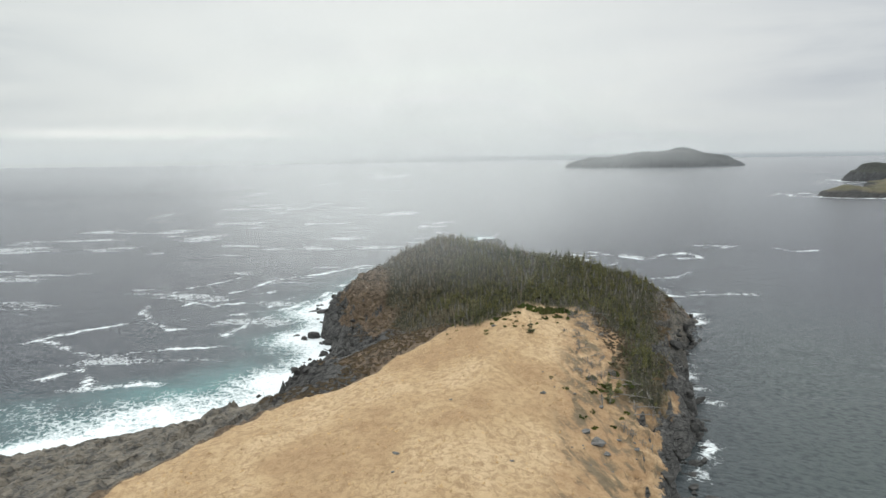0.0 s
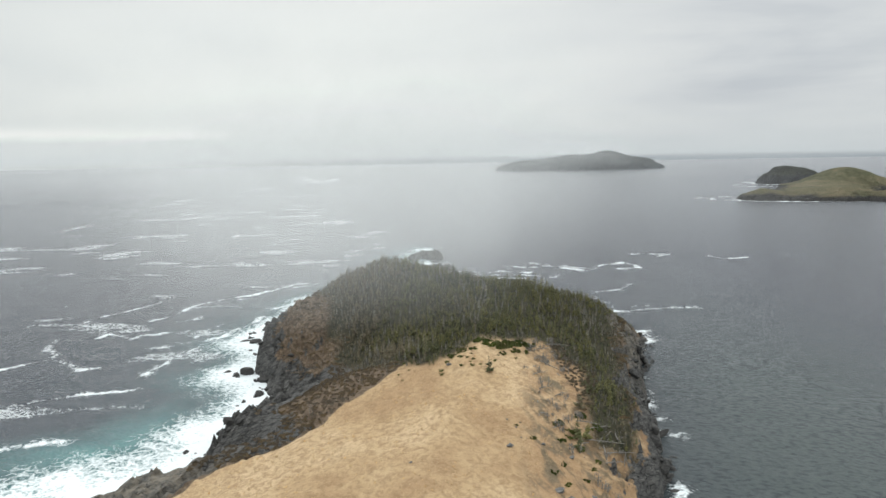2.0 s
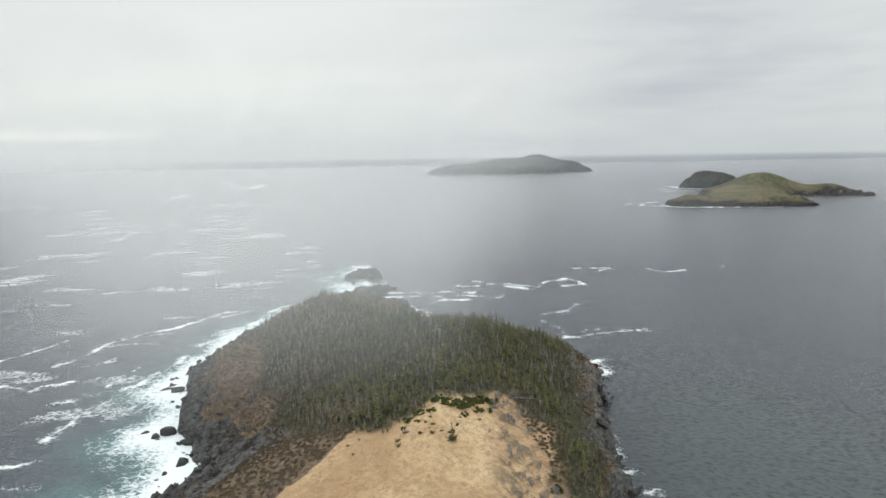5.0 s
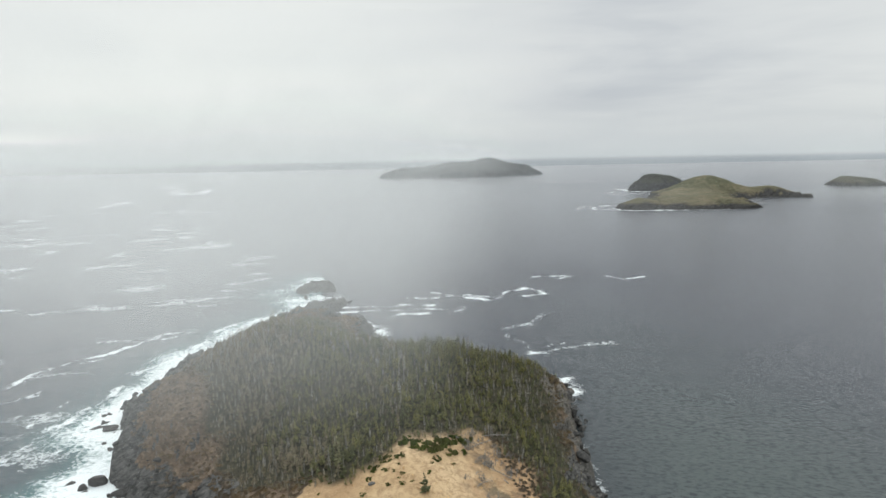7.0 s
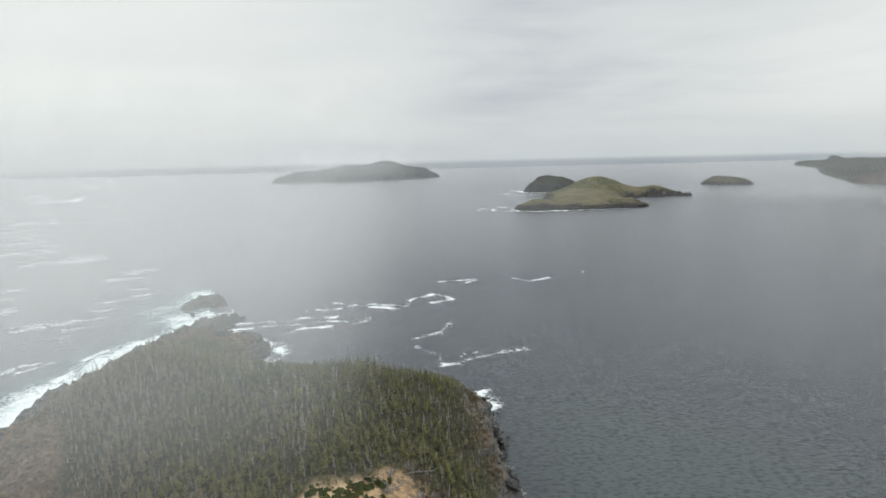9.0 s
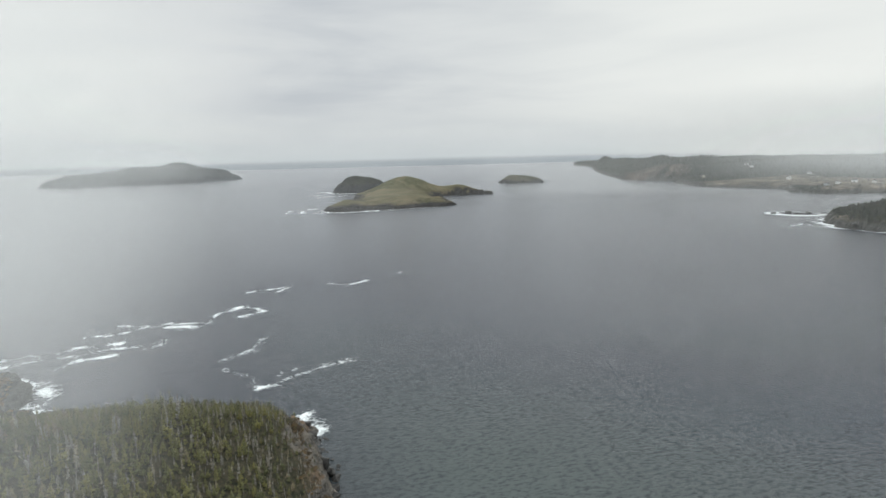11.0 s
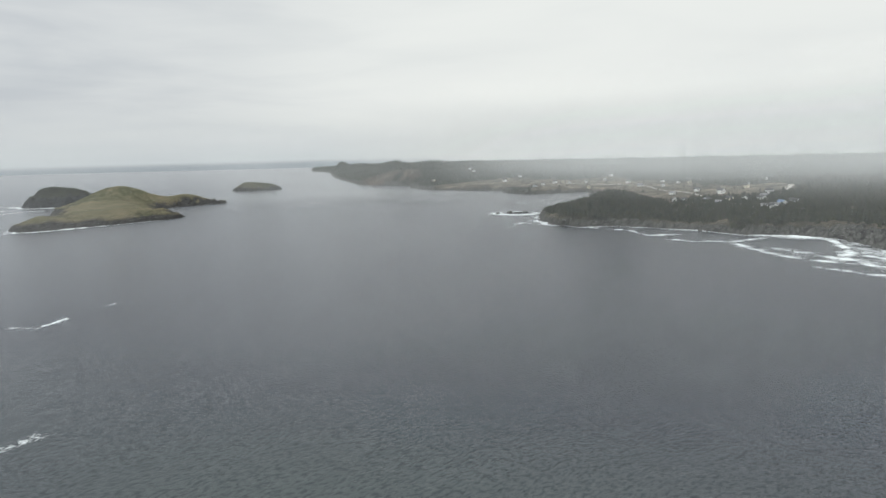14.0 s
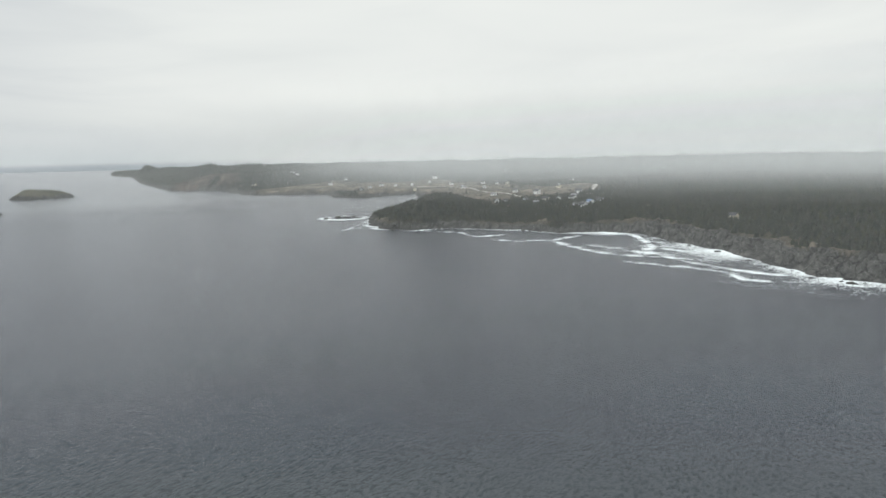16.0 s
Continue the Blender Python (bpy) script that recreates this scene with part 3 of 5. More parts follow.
def headland():
    xs = np.concatenate([np.arange(-200, -120, 1.6), np.arange(-120, -62, 0.9), np.arange(-62, 118, 0.75), np.arange(118, 126, 1.5)])
    ys = np.concatenate([np.arange(-262, 70, 6.0), np.arange(70, 345, 0.8), np.arange(345, 524, 1.2)])
    X, Y = np.meshgrid(xs, ys)
    Z, run = headland_height(X, Y)
    wood = shore_distance(X, Y, FOREST_EDGE)
    gy, gx = np.gradient(Z, ys, xs)
    slope = np.hypot(gx, gy)
    jag = fractal(X, Y, 9, 4, 91)
    band = along([(-260, 14), (100, 20), (130, 45), (150, 40), (165, 26), (172, 12), (200, 12), (235, 11), (250, 9), (272, 9), (282, 14), (290, 19), (322, 19), (340, 9), (370, 7), (400, 12), (440, 40), (519, 40)], Y)
    band = np.where(X > along(CREST_X, Y), along([(-260, 4), (100, 3.5), (150, 4), (165, 6), (190, 8), (240, 9), (262, 10), (290, 8), (340, 7), (390, 12), (430, 40), (519, 40)], Y), band)
    rock = step(-0.35, 0.35, (band - run) / 7 + 0.9 * jag)
    low_shore = step(-1.5, 1.5, 9.5 + 6.5 * (1 - step(152, 170, Y)) + 3.0 * (1 - step(205, 225, Y)) - Z + 3.5 * jag) * step(-1, 2, along(GRASS_WEST, Y, 3.0) - X - 2 + 4 * jag) * (X < -8) * step(90, 110, Y) * (1 - step(232, 245, Y))
    rock = np.where((X < -8) & (Y < 236) & (Y > 90), low_shore, rock)
    rock = np.maximum(rock, step(1.1, 1.6, slope + 0.3 * jag - 0.9 * (X > 20) * (Y < 170) - 0.7 * (X < 10) * (Y > 205) * (1 - step(278, 286, Y) * step(328, 318, Y))) * (1 - step(25, 40, run)))
    litter = step(-2, 3, wood + 4 * jag) * (1 - rock * 0.7)
    ragged = wood + 6 * jag + 3 * fractal(X, Y, 3.5, 3, 95)
    beyond = along(GRASS_WEST, Y, 3.0) - X
    heath = step(-1.0, 1.5, beyond + 3.5 * jag)
    heath = heath * (1 - 0.8 * step(0.0, 0.4, fractal(X, Y, 11, 4, 97) + 0.3) * np.exp(-((X + 31) / 9) ** 2 - ((Y - 236) / 22) ** 2))
    heath = np.maximum(heath, 0.5 * step(-12, -4, ragged) * step(24, 40, X))
    heath = np.maximum(heath, step(188, 200, Y + 5 * jag))
    heath = np.maximum(heath, step(50, 58, X + 3 * jag) * step(140, 165, Y))
    scree = step(19, 26, X - 0.22 * (Y - 118)) * (1 - step(170, 185, Y)) * step(60, 90, Y)
    orange = 0.9 * np.exp(-((X - 106) / 3.5) ** 2 - ((Y - 266) / 5) ** 2)
    warm = np.clip(0.75 * step(60, 84, X) * step(170, 215, Y) * step(1.5, 5, Z) + 0.85 * step(-32, -55, X) * (1 - step(158, 172, Y)) * step(0.3, 1.6, Z), 0, 1)
    ob = sheet("ground_headland", X, Y, Z, HEADLAND, keep=Z > -4, attributes={"rock": rock, "litter": litter, "heath": heath, "scree": scree, "lichen": orange, "warm": warm})
    return tagged(ob, "rocky headland with bleached dry grass, heath and dark cliffs", "headland", kind="structure")


headland()


# ---- islands ----
def island(name, label, category, ring, hills, mat, seed, cell, cliff, dome, reach, jag):
    """An outline with a rock cliff round it, a swelling top and single hills (x, y, radius along x and y, height)."""
    x0, x1 = min(p[0] for p in ring) - 25, max(p[0] for p in ring) + 25
    y0, y1 = min(p[1] for p in ring) - 25, max(p[1] for p in ring) + 25
    xs, ys = np.arange(x0, x1, cell), np.arange(y0, y1, cell)
    X, Y = np.meshgrid(xs, ys)
    d = shore_distance(X + jag * fractal(X, Y, jag * 3.5, 4, seed), Y + jag * fractal(X, Y, jag * 3.5, 4, seed + 7), ring)
    face = cliff * (0.75 + 0.5 * fractal(X, Y, reach, 3, seed + 13))
    Z = face * (1 - np.exp(-np.maximum(d, 0) / (0.5 * cliff))) + dome * step(0, reach, d)
    for cx, cy, rx, ry, top in hills:
        Z = Z + top * np.exp(-((X - cx) / rx) ** 2 - ((Y - cy) / ry) ** 2) * step(0, 0.35 * reach, d)
    crag = 1 - step(0.9 * cliff, 2.0 * cliff, Z)
    Z = Z + step(0, 3, d) * (cliff * (0.55 * blocks(X, Y, cell * 8, seed + 3) + 0.35 * blocks(X, Y, cell * 3.5, seed + 5)) * crag + 0.10 * dome * fractal(X, Y, reach * 0.6, 4, seed + 17))
    Z = np.where(d < 0, np.maximum(d * 0.6, -8), Z)
    gy, gx = np.gradient(Z, ys, xs)
    rock = np.clip(step(-0.3, 0.4, (1.15 * cliff - Z) / cliff + 0.9 * fractal(X, Y, cell * 10, 3, seed + 9)) + step(0.75, 1.2, np.hypot(gx, gy)), 0, 1) * step(40, 12, d)
    bleached = step(3.6 * cliff, 1.2 * cliff, Z) * (0.6 + 0.8 * fractal(X, Y, cell * 14, 3, seed + 21))
    ob = sheet(name, X, Y, Z, mat, keep=Z > -3, attributes={"rock": rock, "bleached": np.clip(bleached, 0, 1)})
    return tagged(ob, label, category, kind="structure")


def oval(cx, cy, rx, ry, turn, count=18):
    a = radians(turn)
    return [(cx + rx * math.cos(t) * math.cos(a) - ry * math.sin(t) * math.sin(a), cy + rx * math.cos(t) * math.sin(a) + ry * math.sin(t) * math.cos(a)) for t in (math.tau * k / count for k in range(count))]


TURF_RING = [(577, 934), (590, 914), (606, 903), (640, 894), (650, 882), (690, 868), (725, 862), (750, 846), (792, 852), (798, 872), (830, 920), (870, 985), (905, 1020), (957, 1020), (1000, 1000), (1034, 978), (1046, 990), (1032, 1040), (1002, 1085), (985, 1130), (960, 1190), (920, 1215), (870, 1225), (846, 1210), (790, 1150), (735, 1085), (690, 1035), (655, 985), (632, 968), (610, 972), (588, 960)]
island("ground_turf_island", "low island of olive turf over dark rock cliffs", "island", TURF_RING,
       [(922, 1116, 44, 58, 20), (880, 1138, 52, 46, 14), (985, 1036, 44, 28, 12), (612, 934, 24, 24, 7), (800, 1000, 45, 45, 4), (905, 1060, 30, 20, -4)], GREEN_ISLE, 101, 2.6, 8, 10, 66, 11)
island("ground_dome_island", "steep dark rocky dome island beside the turf island", "island", oval(962, 1342, 82, 62, -12),
       [(945, 1345, 42, 40, 7)], DARK_ISLE, 121, 3.0, 15, 22, 48, 9)
island("ground_small_island", "small low round island of dull turf and rock", "island", oval(1458, 1236, 70, 50, -62),
       [(1450, 1250, 36, 36, 4)], GREY_ISLE, 141, 3.5, 8, 13, 45, 9)
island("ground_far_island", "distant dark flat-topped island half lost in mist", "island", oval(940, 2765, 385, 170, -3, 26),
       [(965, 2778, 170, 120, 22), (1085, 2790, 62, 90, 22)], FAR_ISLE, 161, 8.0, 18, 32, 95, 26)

# ---- the mainland ----
COAST = [(4300, 2900), (3713, 2530), (3250, 2226), (2900, 1880), (2270, 1478), (1857, 1164), (1689, 1035), (1655, 920), (1646, 805), (1537, 803), (1431, 687), (1413, 511), (1309, 455), (1297, 404), (1385, 300), (1200, 262), (1010, 290), (880, 300), (810, 284), (772, 262), (757, 226), (770, 178), (750, 100), (722, 50), (726, 13), (700, -29), (640, -50), (579, -80), (534, -84), (480, -99), (460, -125), (420, -220), (360, -420), (300, -900), (300, -2500), (4600, -2500), (4700, 2900)]


FAR_HILLS = [(2881, 1814, 100, 90, 40), (2850, 1872, 100, 90, 24), (2581, 1534, 110, 100, 40), (2300, 1215, 95, 90, 40), (2190, 1010, 130, 130, 38), (2080, 653, 260, 200, 30), (1830, 820, 120, 120, 14), (1700, 905, 85, 95, 16), (1400, 560, 60, 90, 6)]


def mainland_height(x, y):
    wx = x + 9 * fractal(x, y, 45, 4, 201) + 7 * fractal(x, y, 18, 3, 205)
    wy = y + 9 * fractal(x, y, 45, 4, 211) + 7 * fractal(x, y, 18, 3, 215)
    d = shore_distance(wx, wy, COAST)
    inland = np.maximum(d, 0)
    town = np.exp(-((x - 1180) / 330) ** 2 - ((y - 150) / 230) ** 2)
    hump = 21.5 * np.exp(-((x - 828) / 86) ** 4 - ((y - 239) / 83) ** 4)
    rise = 0.13 * (1 - 0.75 * town) * (1 - 0.6 * step(900, 1600, np.hypot(x, y)))
    z = 8 * (1 - np.exp(-inland / 5)) + 33 * (1 - np.exp(-np.maximum(d - 16, 0) * rise / 33)) + hump * step(25, 105, d)
    z = z + step(20, 160, d) * 9 * fractal(x, y, 230, 4, 221)
    for cx, cy, rx, ry, top in FAR_HILLS:
        z = z + step(4, 60, d) * top * np.exp(-((x - cx) / rx) ** 2 - ((y - cy) / ry) ** 2)
    z = z + step(0, 6, d) * (1 - step(30, 60, d)) * ((4.0 + 3.0 * step(40, -60, y)) * blocks(x, y, 24, 231, 0.9) + 3.0 * blocks(x, y, 9, 235, 1.1) + 1.2 * ridged(x, y, 9, 3, 235))
    z = z + 13 * step(2, 22, d) * np.exp(-((x - 1690) / 110) ** 4 - ((y - 925) / 120) ** 4)
    return np.where(d < 0, np.maximum(d * 0.5, -6), z), d


def settled_land(x, y):
    """How open the land is round the houses, from 0 (wood) to 1 (fields)."""
    settled = np.exp(-((x - 1150) / 300) ** 2 - ((y - 130) / 200) ** 2) + np.exp(-((x - 1480) / 130) ** 2 - ((y - 560) / 180) ** 2) + 0.8 * np.exp(-((x - 1430) / 150) ** 2 - ((y - 300) / 160) ** 2) + 0.5 * np.exp(-((x - 1280) / 120) ** 2 - ((y + 80) / 120) ** 2)
    return settled + 0.55 * fractal(x, y, 90, 4, 261)


def mainland():
    bearing = np.radians(np.linspace(-51, -127, 520))
    reach = 370 * (4850 / 370) ** np.linspace(0, 1, 400)
    A, Rr = np.meshgrid(bearing, reach)
    X, Y = 30 - Rr * np.sin(A), 110 + Rr * np.cos(A)
    Z, d = mainland_height(X, Y)
    patch = fractal(X, Y, 60, 4, 241)
    rock = step(-0.4, 0.4, (9 + 20 * step(40, -60, Y) - d) / 10 + 0.8 * patch)
    red = np.exp(-((X - 1690) / 90) ** 4 - ((Y - 930) / 90) ** 4) * step(-0.3, 0.2, fractal(X, Y, 30, 4, 251)) * (d < 85)
    open_land = step(0.35, 0.7, settled_land(X, Y)) * step(0.9, 1.15, np.hypot((X - 860) / 105, (Y - 205) / 85))
    verge = 9 + 20 * step(40, -60, Y) + 10 * fractal(X, Y, 40, 3, 441)
    open_land = np.maximum(open_land, 0.9 * step(verge - 6, verge, d) * (1 - step(verge + 8, verge + 16, d)) * step(-0.5, 0.3, fractal(X, Y, 55, 3, 447)) * (X < 1000))
    ob = sheet("ground_mainland", X, Y, Z, MAINLAND, keep=Z > -4, attributes={"rock": rock * (1 - 0.9 * red), "red": 0.6 * red, "open": open_land})
    return tagged(ob, "wooded mainland shore rising into low cloud", "coast", kind="structure")


mainland()

# ---- the sea ----
TIDE_LINES = [
    ([(60, 139), (66, 147)], 1.8), ([(75, 177), (82, 172)], 1.6), ([(56, 129), (61, 136)], 1.6), ([(77, 186), (82, 183)], 1.4), ([(85, 215), (91, 221)], 1.6), ([(111, 266), (116, 275)], 2.0),
    ([(113, 452), (122, 435), (131, 440), (142, 421), (154, 435), (178, 441), (179, 421), (163, 417)], 2.0), ([(88, 442), (104, 438), (114, 440), (127, 431), (134, 416)], 2.0), ([(38, 423), (54, 419), (66, 417), (79, 410), (91, 412), (101, 406)], 2.2),
    ([(46, 433), (76, 423), (96, 420)], 2.2), ([(118, 354), (128, 357), (138, 359), (147, 369), (139, 371)], 1.9), ([(116, 341), (117, 329), (115, 317), (117, 308), (123, 308), (130, 311), (144, 310), (162, 310)], 1.7), ([(127, 320), (134, 318)], 1.5),
    ([(198, 477), (225, 470), (209, 458)], 1.8), ([(250, 462), (254, 441), (274, 444)], 1.9), ([(301, 450), (318, 445)], 1.5), ([(73, 336), (82, 335)], 2.0), ([(43, 357), (51, 357), (57, 374)], 2.6), ([(36, 379), (44, 401), (41, 414)], 3.6), ([(106, 399), (114, 405)], 1.8),
    ([(62, 395), (75, 402), (90, 398)], 2.2),
    ([(-100, 366), (-77, 374)], 1.8), ([(-93, 303), (-85, 313)], 2.2), ([(-57, 396), (-45, 407)], 2.2), ([(-106, 327), (-96, 332)], 2.0), ([(-145, 346), (-136, 359), (-126, 373)], 1.8), ([(-145, 327), (-130, 309), (-130, 302)], 2.4), ([(-90, 300), (-81, 322)], 2.2), ([(-131, 277), (-121, 280)], 2.0), ([(-101, 282), (-78, 286), (-64, 296)], 2.4), ([(-126, 222), (-110, 230), (-92, 237)], 1.8), ([(-140, 202), (-136, 208)], 2.4), ([(-122, 192), (-115, 191)], 3.0),
    ([(-174, 242), (-164, 253), (-145, 267)], 2.4), ([(-168, 246), (-145, 233), (-124, 222)], 2.0), ([(-148, 300), (-140, 272), (-118, 262)], 2.0),
    ([(-150, 335), (-140, 315), (-118, 299), (-95, 310)], 1.8), ([(-118, 330), (-94, 375), (-69, 391), (-50, 410)], 2.2), ([(-130, 210), (-116, 191), (-100, 196)], 2.4), 
    ([(-95, 250), (-80, 285), (-77, 297), (-66, 325)], 2.6), ([(-74, 267), (-68, 276), (-62, 290)], 4.0), ([(-60, 345), (-48, 363), (-37, 383), (-20, 420)], 3.0),
    ([(745, 204), (737, 168), (698, 148), (709, 118)], 2.6), ([(672, 127), (662, 101), (663, 68), (710, 28), (729, -5)], 3.4), ([(663, 68), (619, 51), (580, 27), (563, -16), (544, -46)], 4.6), ([(542, 20), (521, -13), (502, -40), (473, -41), (465, -70), (450, -121)], 3.6),
    ([(734, -2), (692, -16), (624, -17), (578, -6)], 4.2), ([(607, -23), (581, -49), (558, -68)], 5.0), ([(523, -68), (532, -80), (501, -88)], 4.6), ([(563, -16), (525, -35), (498, -58), (481, -85)], 4.0), ([(760, 308), (790, 300), (775, 285)], 2.8), ([(840, 302), (872, 300)], 2.8), ([(630, 35), (600, 10), (575, -20)], 8.0),
    ([(560, 990), (540, 960), (575, 920), (640, 880)], 4.0), ([(520, 985), (575, 985)], 3.0), ([(540, 1010), (600, 1010)], 3.0), ([(770, 1260), (830, 1265), (850, 1240)], 4.0), ([(780, 1330), (840, 1330)], 4.0),
]


def sea():
    def spread(a, b, fine, far):
        tail = np.geomspace(fine * 1.3, far, 60)
        return np.concatenate([a - tail[::-1], np.arange(a, b, fine), b + tail])
    xs, ys = spread(-210, 330, 1.8, 6200), spread(120, 540, 1.8, 6200)
    xs = np.unique(np.concatenate([xs[xs < 400], np.arange(403, 960, 3.6), xs[xs > 965]]))
    ys = np.unique(np.concatenate([ys[ys < -160], np.arange(-157, 120, 3.2), ys[(ys > 120) & (ys < 860)], np.arange(864, 1360, 7.0), ys[ys > 1370]]))
    X, Y = np.meshgrid(xs, ys)
    near = (np.abs(X) < 260) & (Y > -300) & (Y < 580)
    _, d = mainland_height(X, Y)
    ring = [(x, y) for y, x in WEST_SHORE] + [(x, y) for y, x in reversed(EAST_SHORE)]
    run = np.where(near, shore_distance(X + 3 * fractal(X, Y, 16, 4, 11), Y + 3 * fractal(X, Y, 15, 4, 31), ring), -999.0)
    weather = (X < along(CREST_X, Y)) & (X < 60)
    gust = fractal(X, Y, 22, 4, 301)
    wide = np.where(weather, along([(-260, 3), (120, 3.5), (144, 4.5), (154, 7), (160, 13), (168, 25), (185, 25), (202, 16), (215, 14), (240, 17), (270, 16), (300, 15), (340, 12), (400, 16), (470, 20), (519, 18)], Y), 3.2 + 3.0 * gust)
    wide = wide * (1 + 0.5 * gust)
    strong = np.where(weather, along([(-260, 1.1), (140, 1.2), (152, 1.2), (190, 1.25), (215, 1.0), (300, 1.1), (335, 0.95), (360, 0.75), (430, 0.6), (460, 0.45), (519, 0.45)], Y) + 0.35 * gust, np.clip(0.30 + 0.75 * gust, 0, 0.66))
    surf = np.minimum(strong, 0.74 + 0.24 * gust + 0.3 * np.exp(-np.maximum(-run, 0) / 4) * weather) * np.exp(-(np.maximum(-run, 0) / np.maximum(wide, 0.5)) ** 1.7 * 0.8)
    wash = fractal(X, Y, 34, 5, 307)
    far_surf = (0.62 + 0.55 * wash) * np.exp(-np.maximum(-d, 0) / np.maximum(9 + 9 * wash + 40 * step(70, -40, Y) * step(800, 700, X), 4)) * (X > 300) * step(1000, 850, X)
    turf = shore_distance(X + 6 * fractal(X, Y, 30, 3, 101), Y + 6 * fractal(X, Y, 30, 3, 108), TURF_RING)
    lee = 1 - 0.75 * step(650, 820, X)
    far_surf = np.maximum(far_surf, (0.66 + 0.45 * wash) * lee * np.exp(-np.maximum(-turf, 0) / (5 + 10 * step(640, 590, X))) * (turf > -90) * (X < 1060) * (X > 480))
    dome = 70 * (np.hypot((X - 962) / 82, (Y - 1342) / 62) - 1)
    far_surf = np.maximum(far_surf, (0.70 + 0.4 * wash) * np.exp(-np.abs(dome) / 14) * step(960, 900, X) * (X > 780) * (Y < 1420) * (Y > 1200))
    small = 65 * (np.hypot((X - 1458) / 54, (Y - 1236) / 66) - 1)
    far_surf = np.maximum(far_surf, (0.45 + 0.5 * wash) * np.exp(-np.abs(small) / 8) * (np.abs(X - 1474) < 140) * (np.abs(Y - 1226) < 160))
    reef = np.hypot((X - 906) / 26, (Y - 340) / 34)
    far_surf = np.maximum(far_surf, (0.62 + 0.5 * wash) * np.exp(-((reef - 0.9) / 0.35) ** 2))
    streak = np.zeros_like(X)
    bent_x, bent_y = X + 7 * fractal(X, Y, 20, 5, 311, 0.6), Y + 7 * fractal(X, Y, 20, 5, 321, 0.6)
    patchy = fractal(X, Y, 9, 4, 305)
    for line, width in TIDE_LINES:
        width *= 0.7 if line[0][0] < -60 else 1.0
        dist, t = line_distance(bent_x, bent_y, line)
        streak = np.maximum(streak, (0.25 + 0.34 * patchy) * np.exp(-(dist / (width * (0.35 + 0.5 * t))) ** 2) + (0.31 + 0.28 * patchy) * np.exp(-(dist / (width * 2.6)) ** 2))
    lanes = 0.40 * step(0.0, 0.5, fractal(X * 0.5, Y * 1.3, 22, 5, 331)) * weather * (X < 40) * (X > -400) * step(60, -10, X)
    foam = np.maximum(np.maximum(surf, far_surf), np.maximum(streak, lanes))
    aerated = np.exp(-((run + 26) / 16) ** 2) * weather * step(165, 180, Y + 0.25 * X + 40) * (1 - step(235, 300, Y)) * (0.7 + 0.6 * gust)
    aerated = 0.9 * np.clip(aerated, 0, 1) * np.exp(-((X + 88) / 34) ** 2 - ((Y - 190) / 26) ** 2)
    aerated = np.maximum(aerated, 1.0 * surf * weather)
    aerated = np.maximum(aerated, 0.35 * np.exp(-np.maximum(-run, 0) / 22) * weather)
    shelter = step(25, 120, X - 0.45 * (Y - 180)) * (1 - 0.4 * step(190, 300, Y)) * (1 - step(110, 260, X))
    Z = (0.25 * fractal(X, Y, 24, 3, 341) + 0.45 * ridged(X * 0.8 + Y * 0.5, Y * 1.1 - X * 0.6, 11, 3, 345)) * 0.55 * step(300, 200, np.abs(X)) * step(620, 520, Y) * step(-300, -200, Y)
    Z = Z + 1.1 * surf * np.abs(gust) * weather * (run < 0)
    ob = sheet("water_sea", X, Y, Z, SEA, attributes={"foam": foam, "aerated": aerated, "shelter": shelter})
    return tagged(ob, "grey choppy sea with white surf and foam streaks", "sea", kind="structure")


sea()


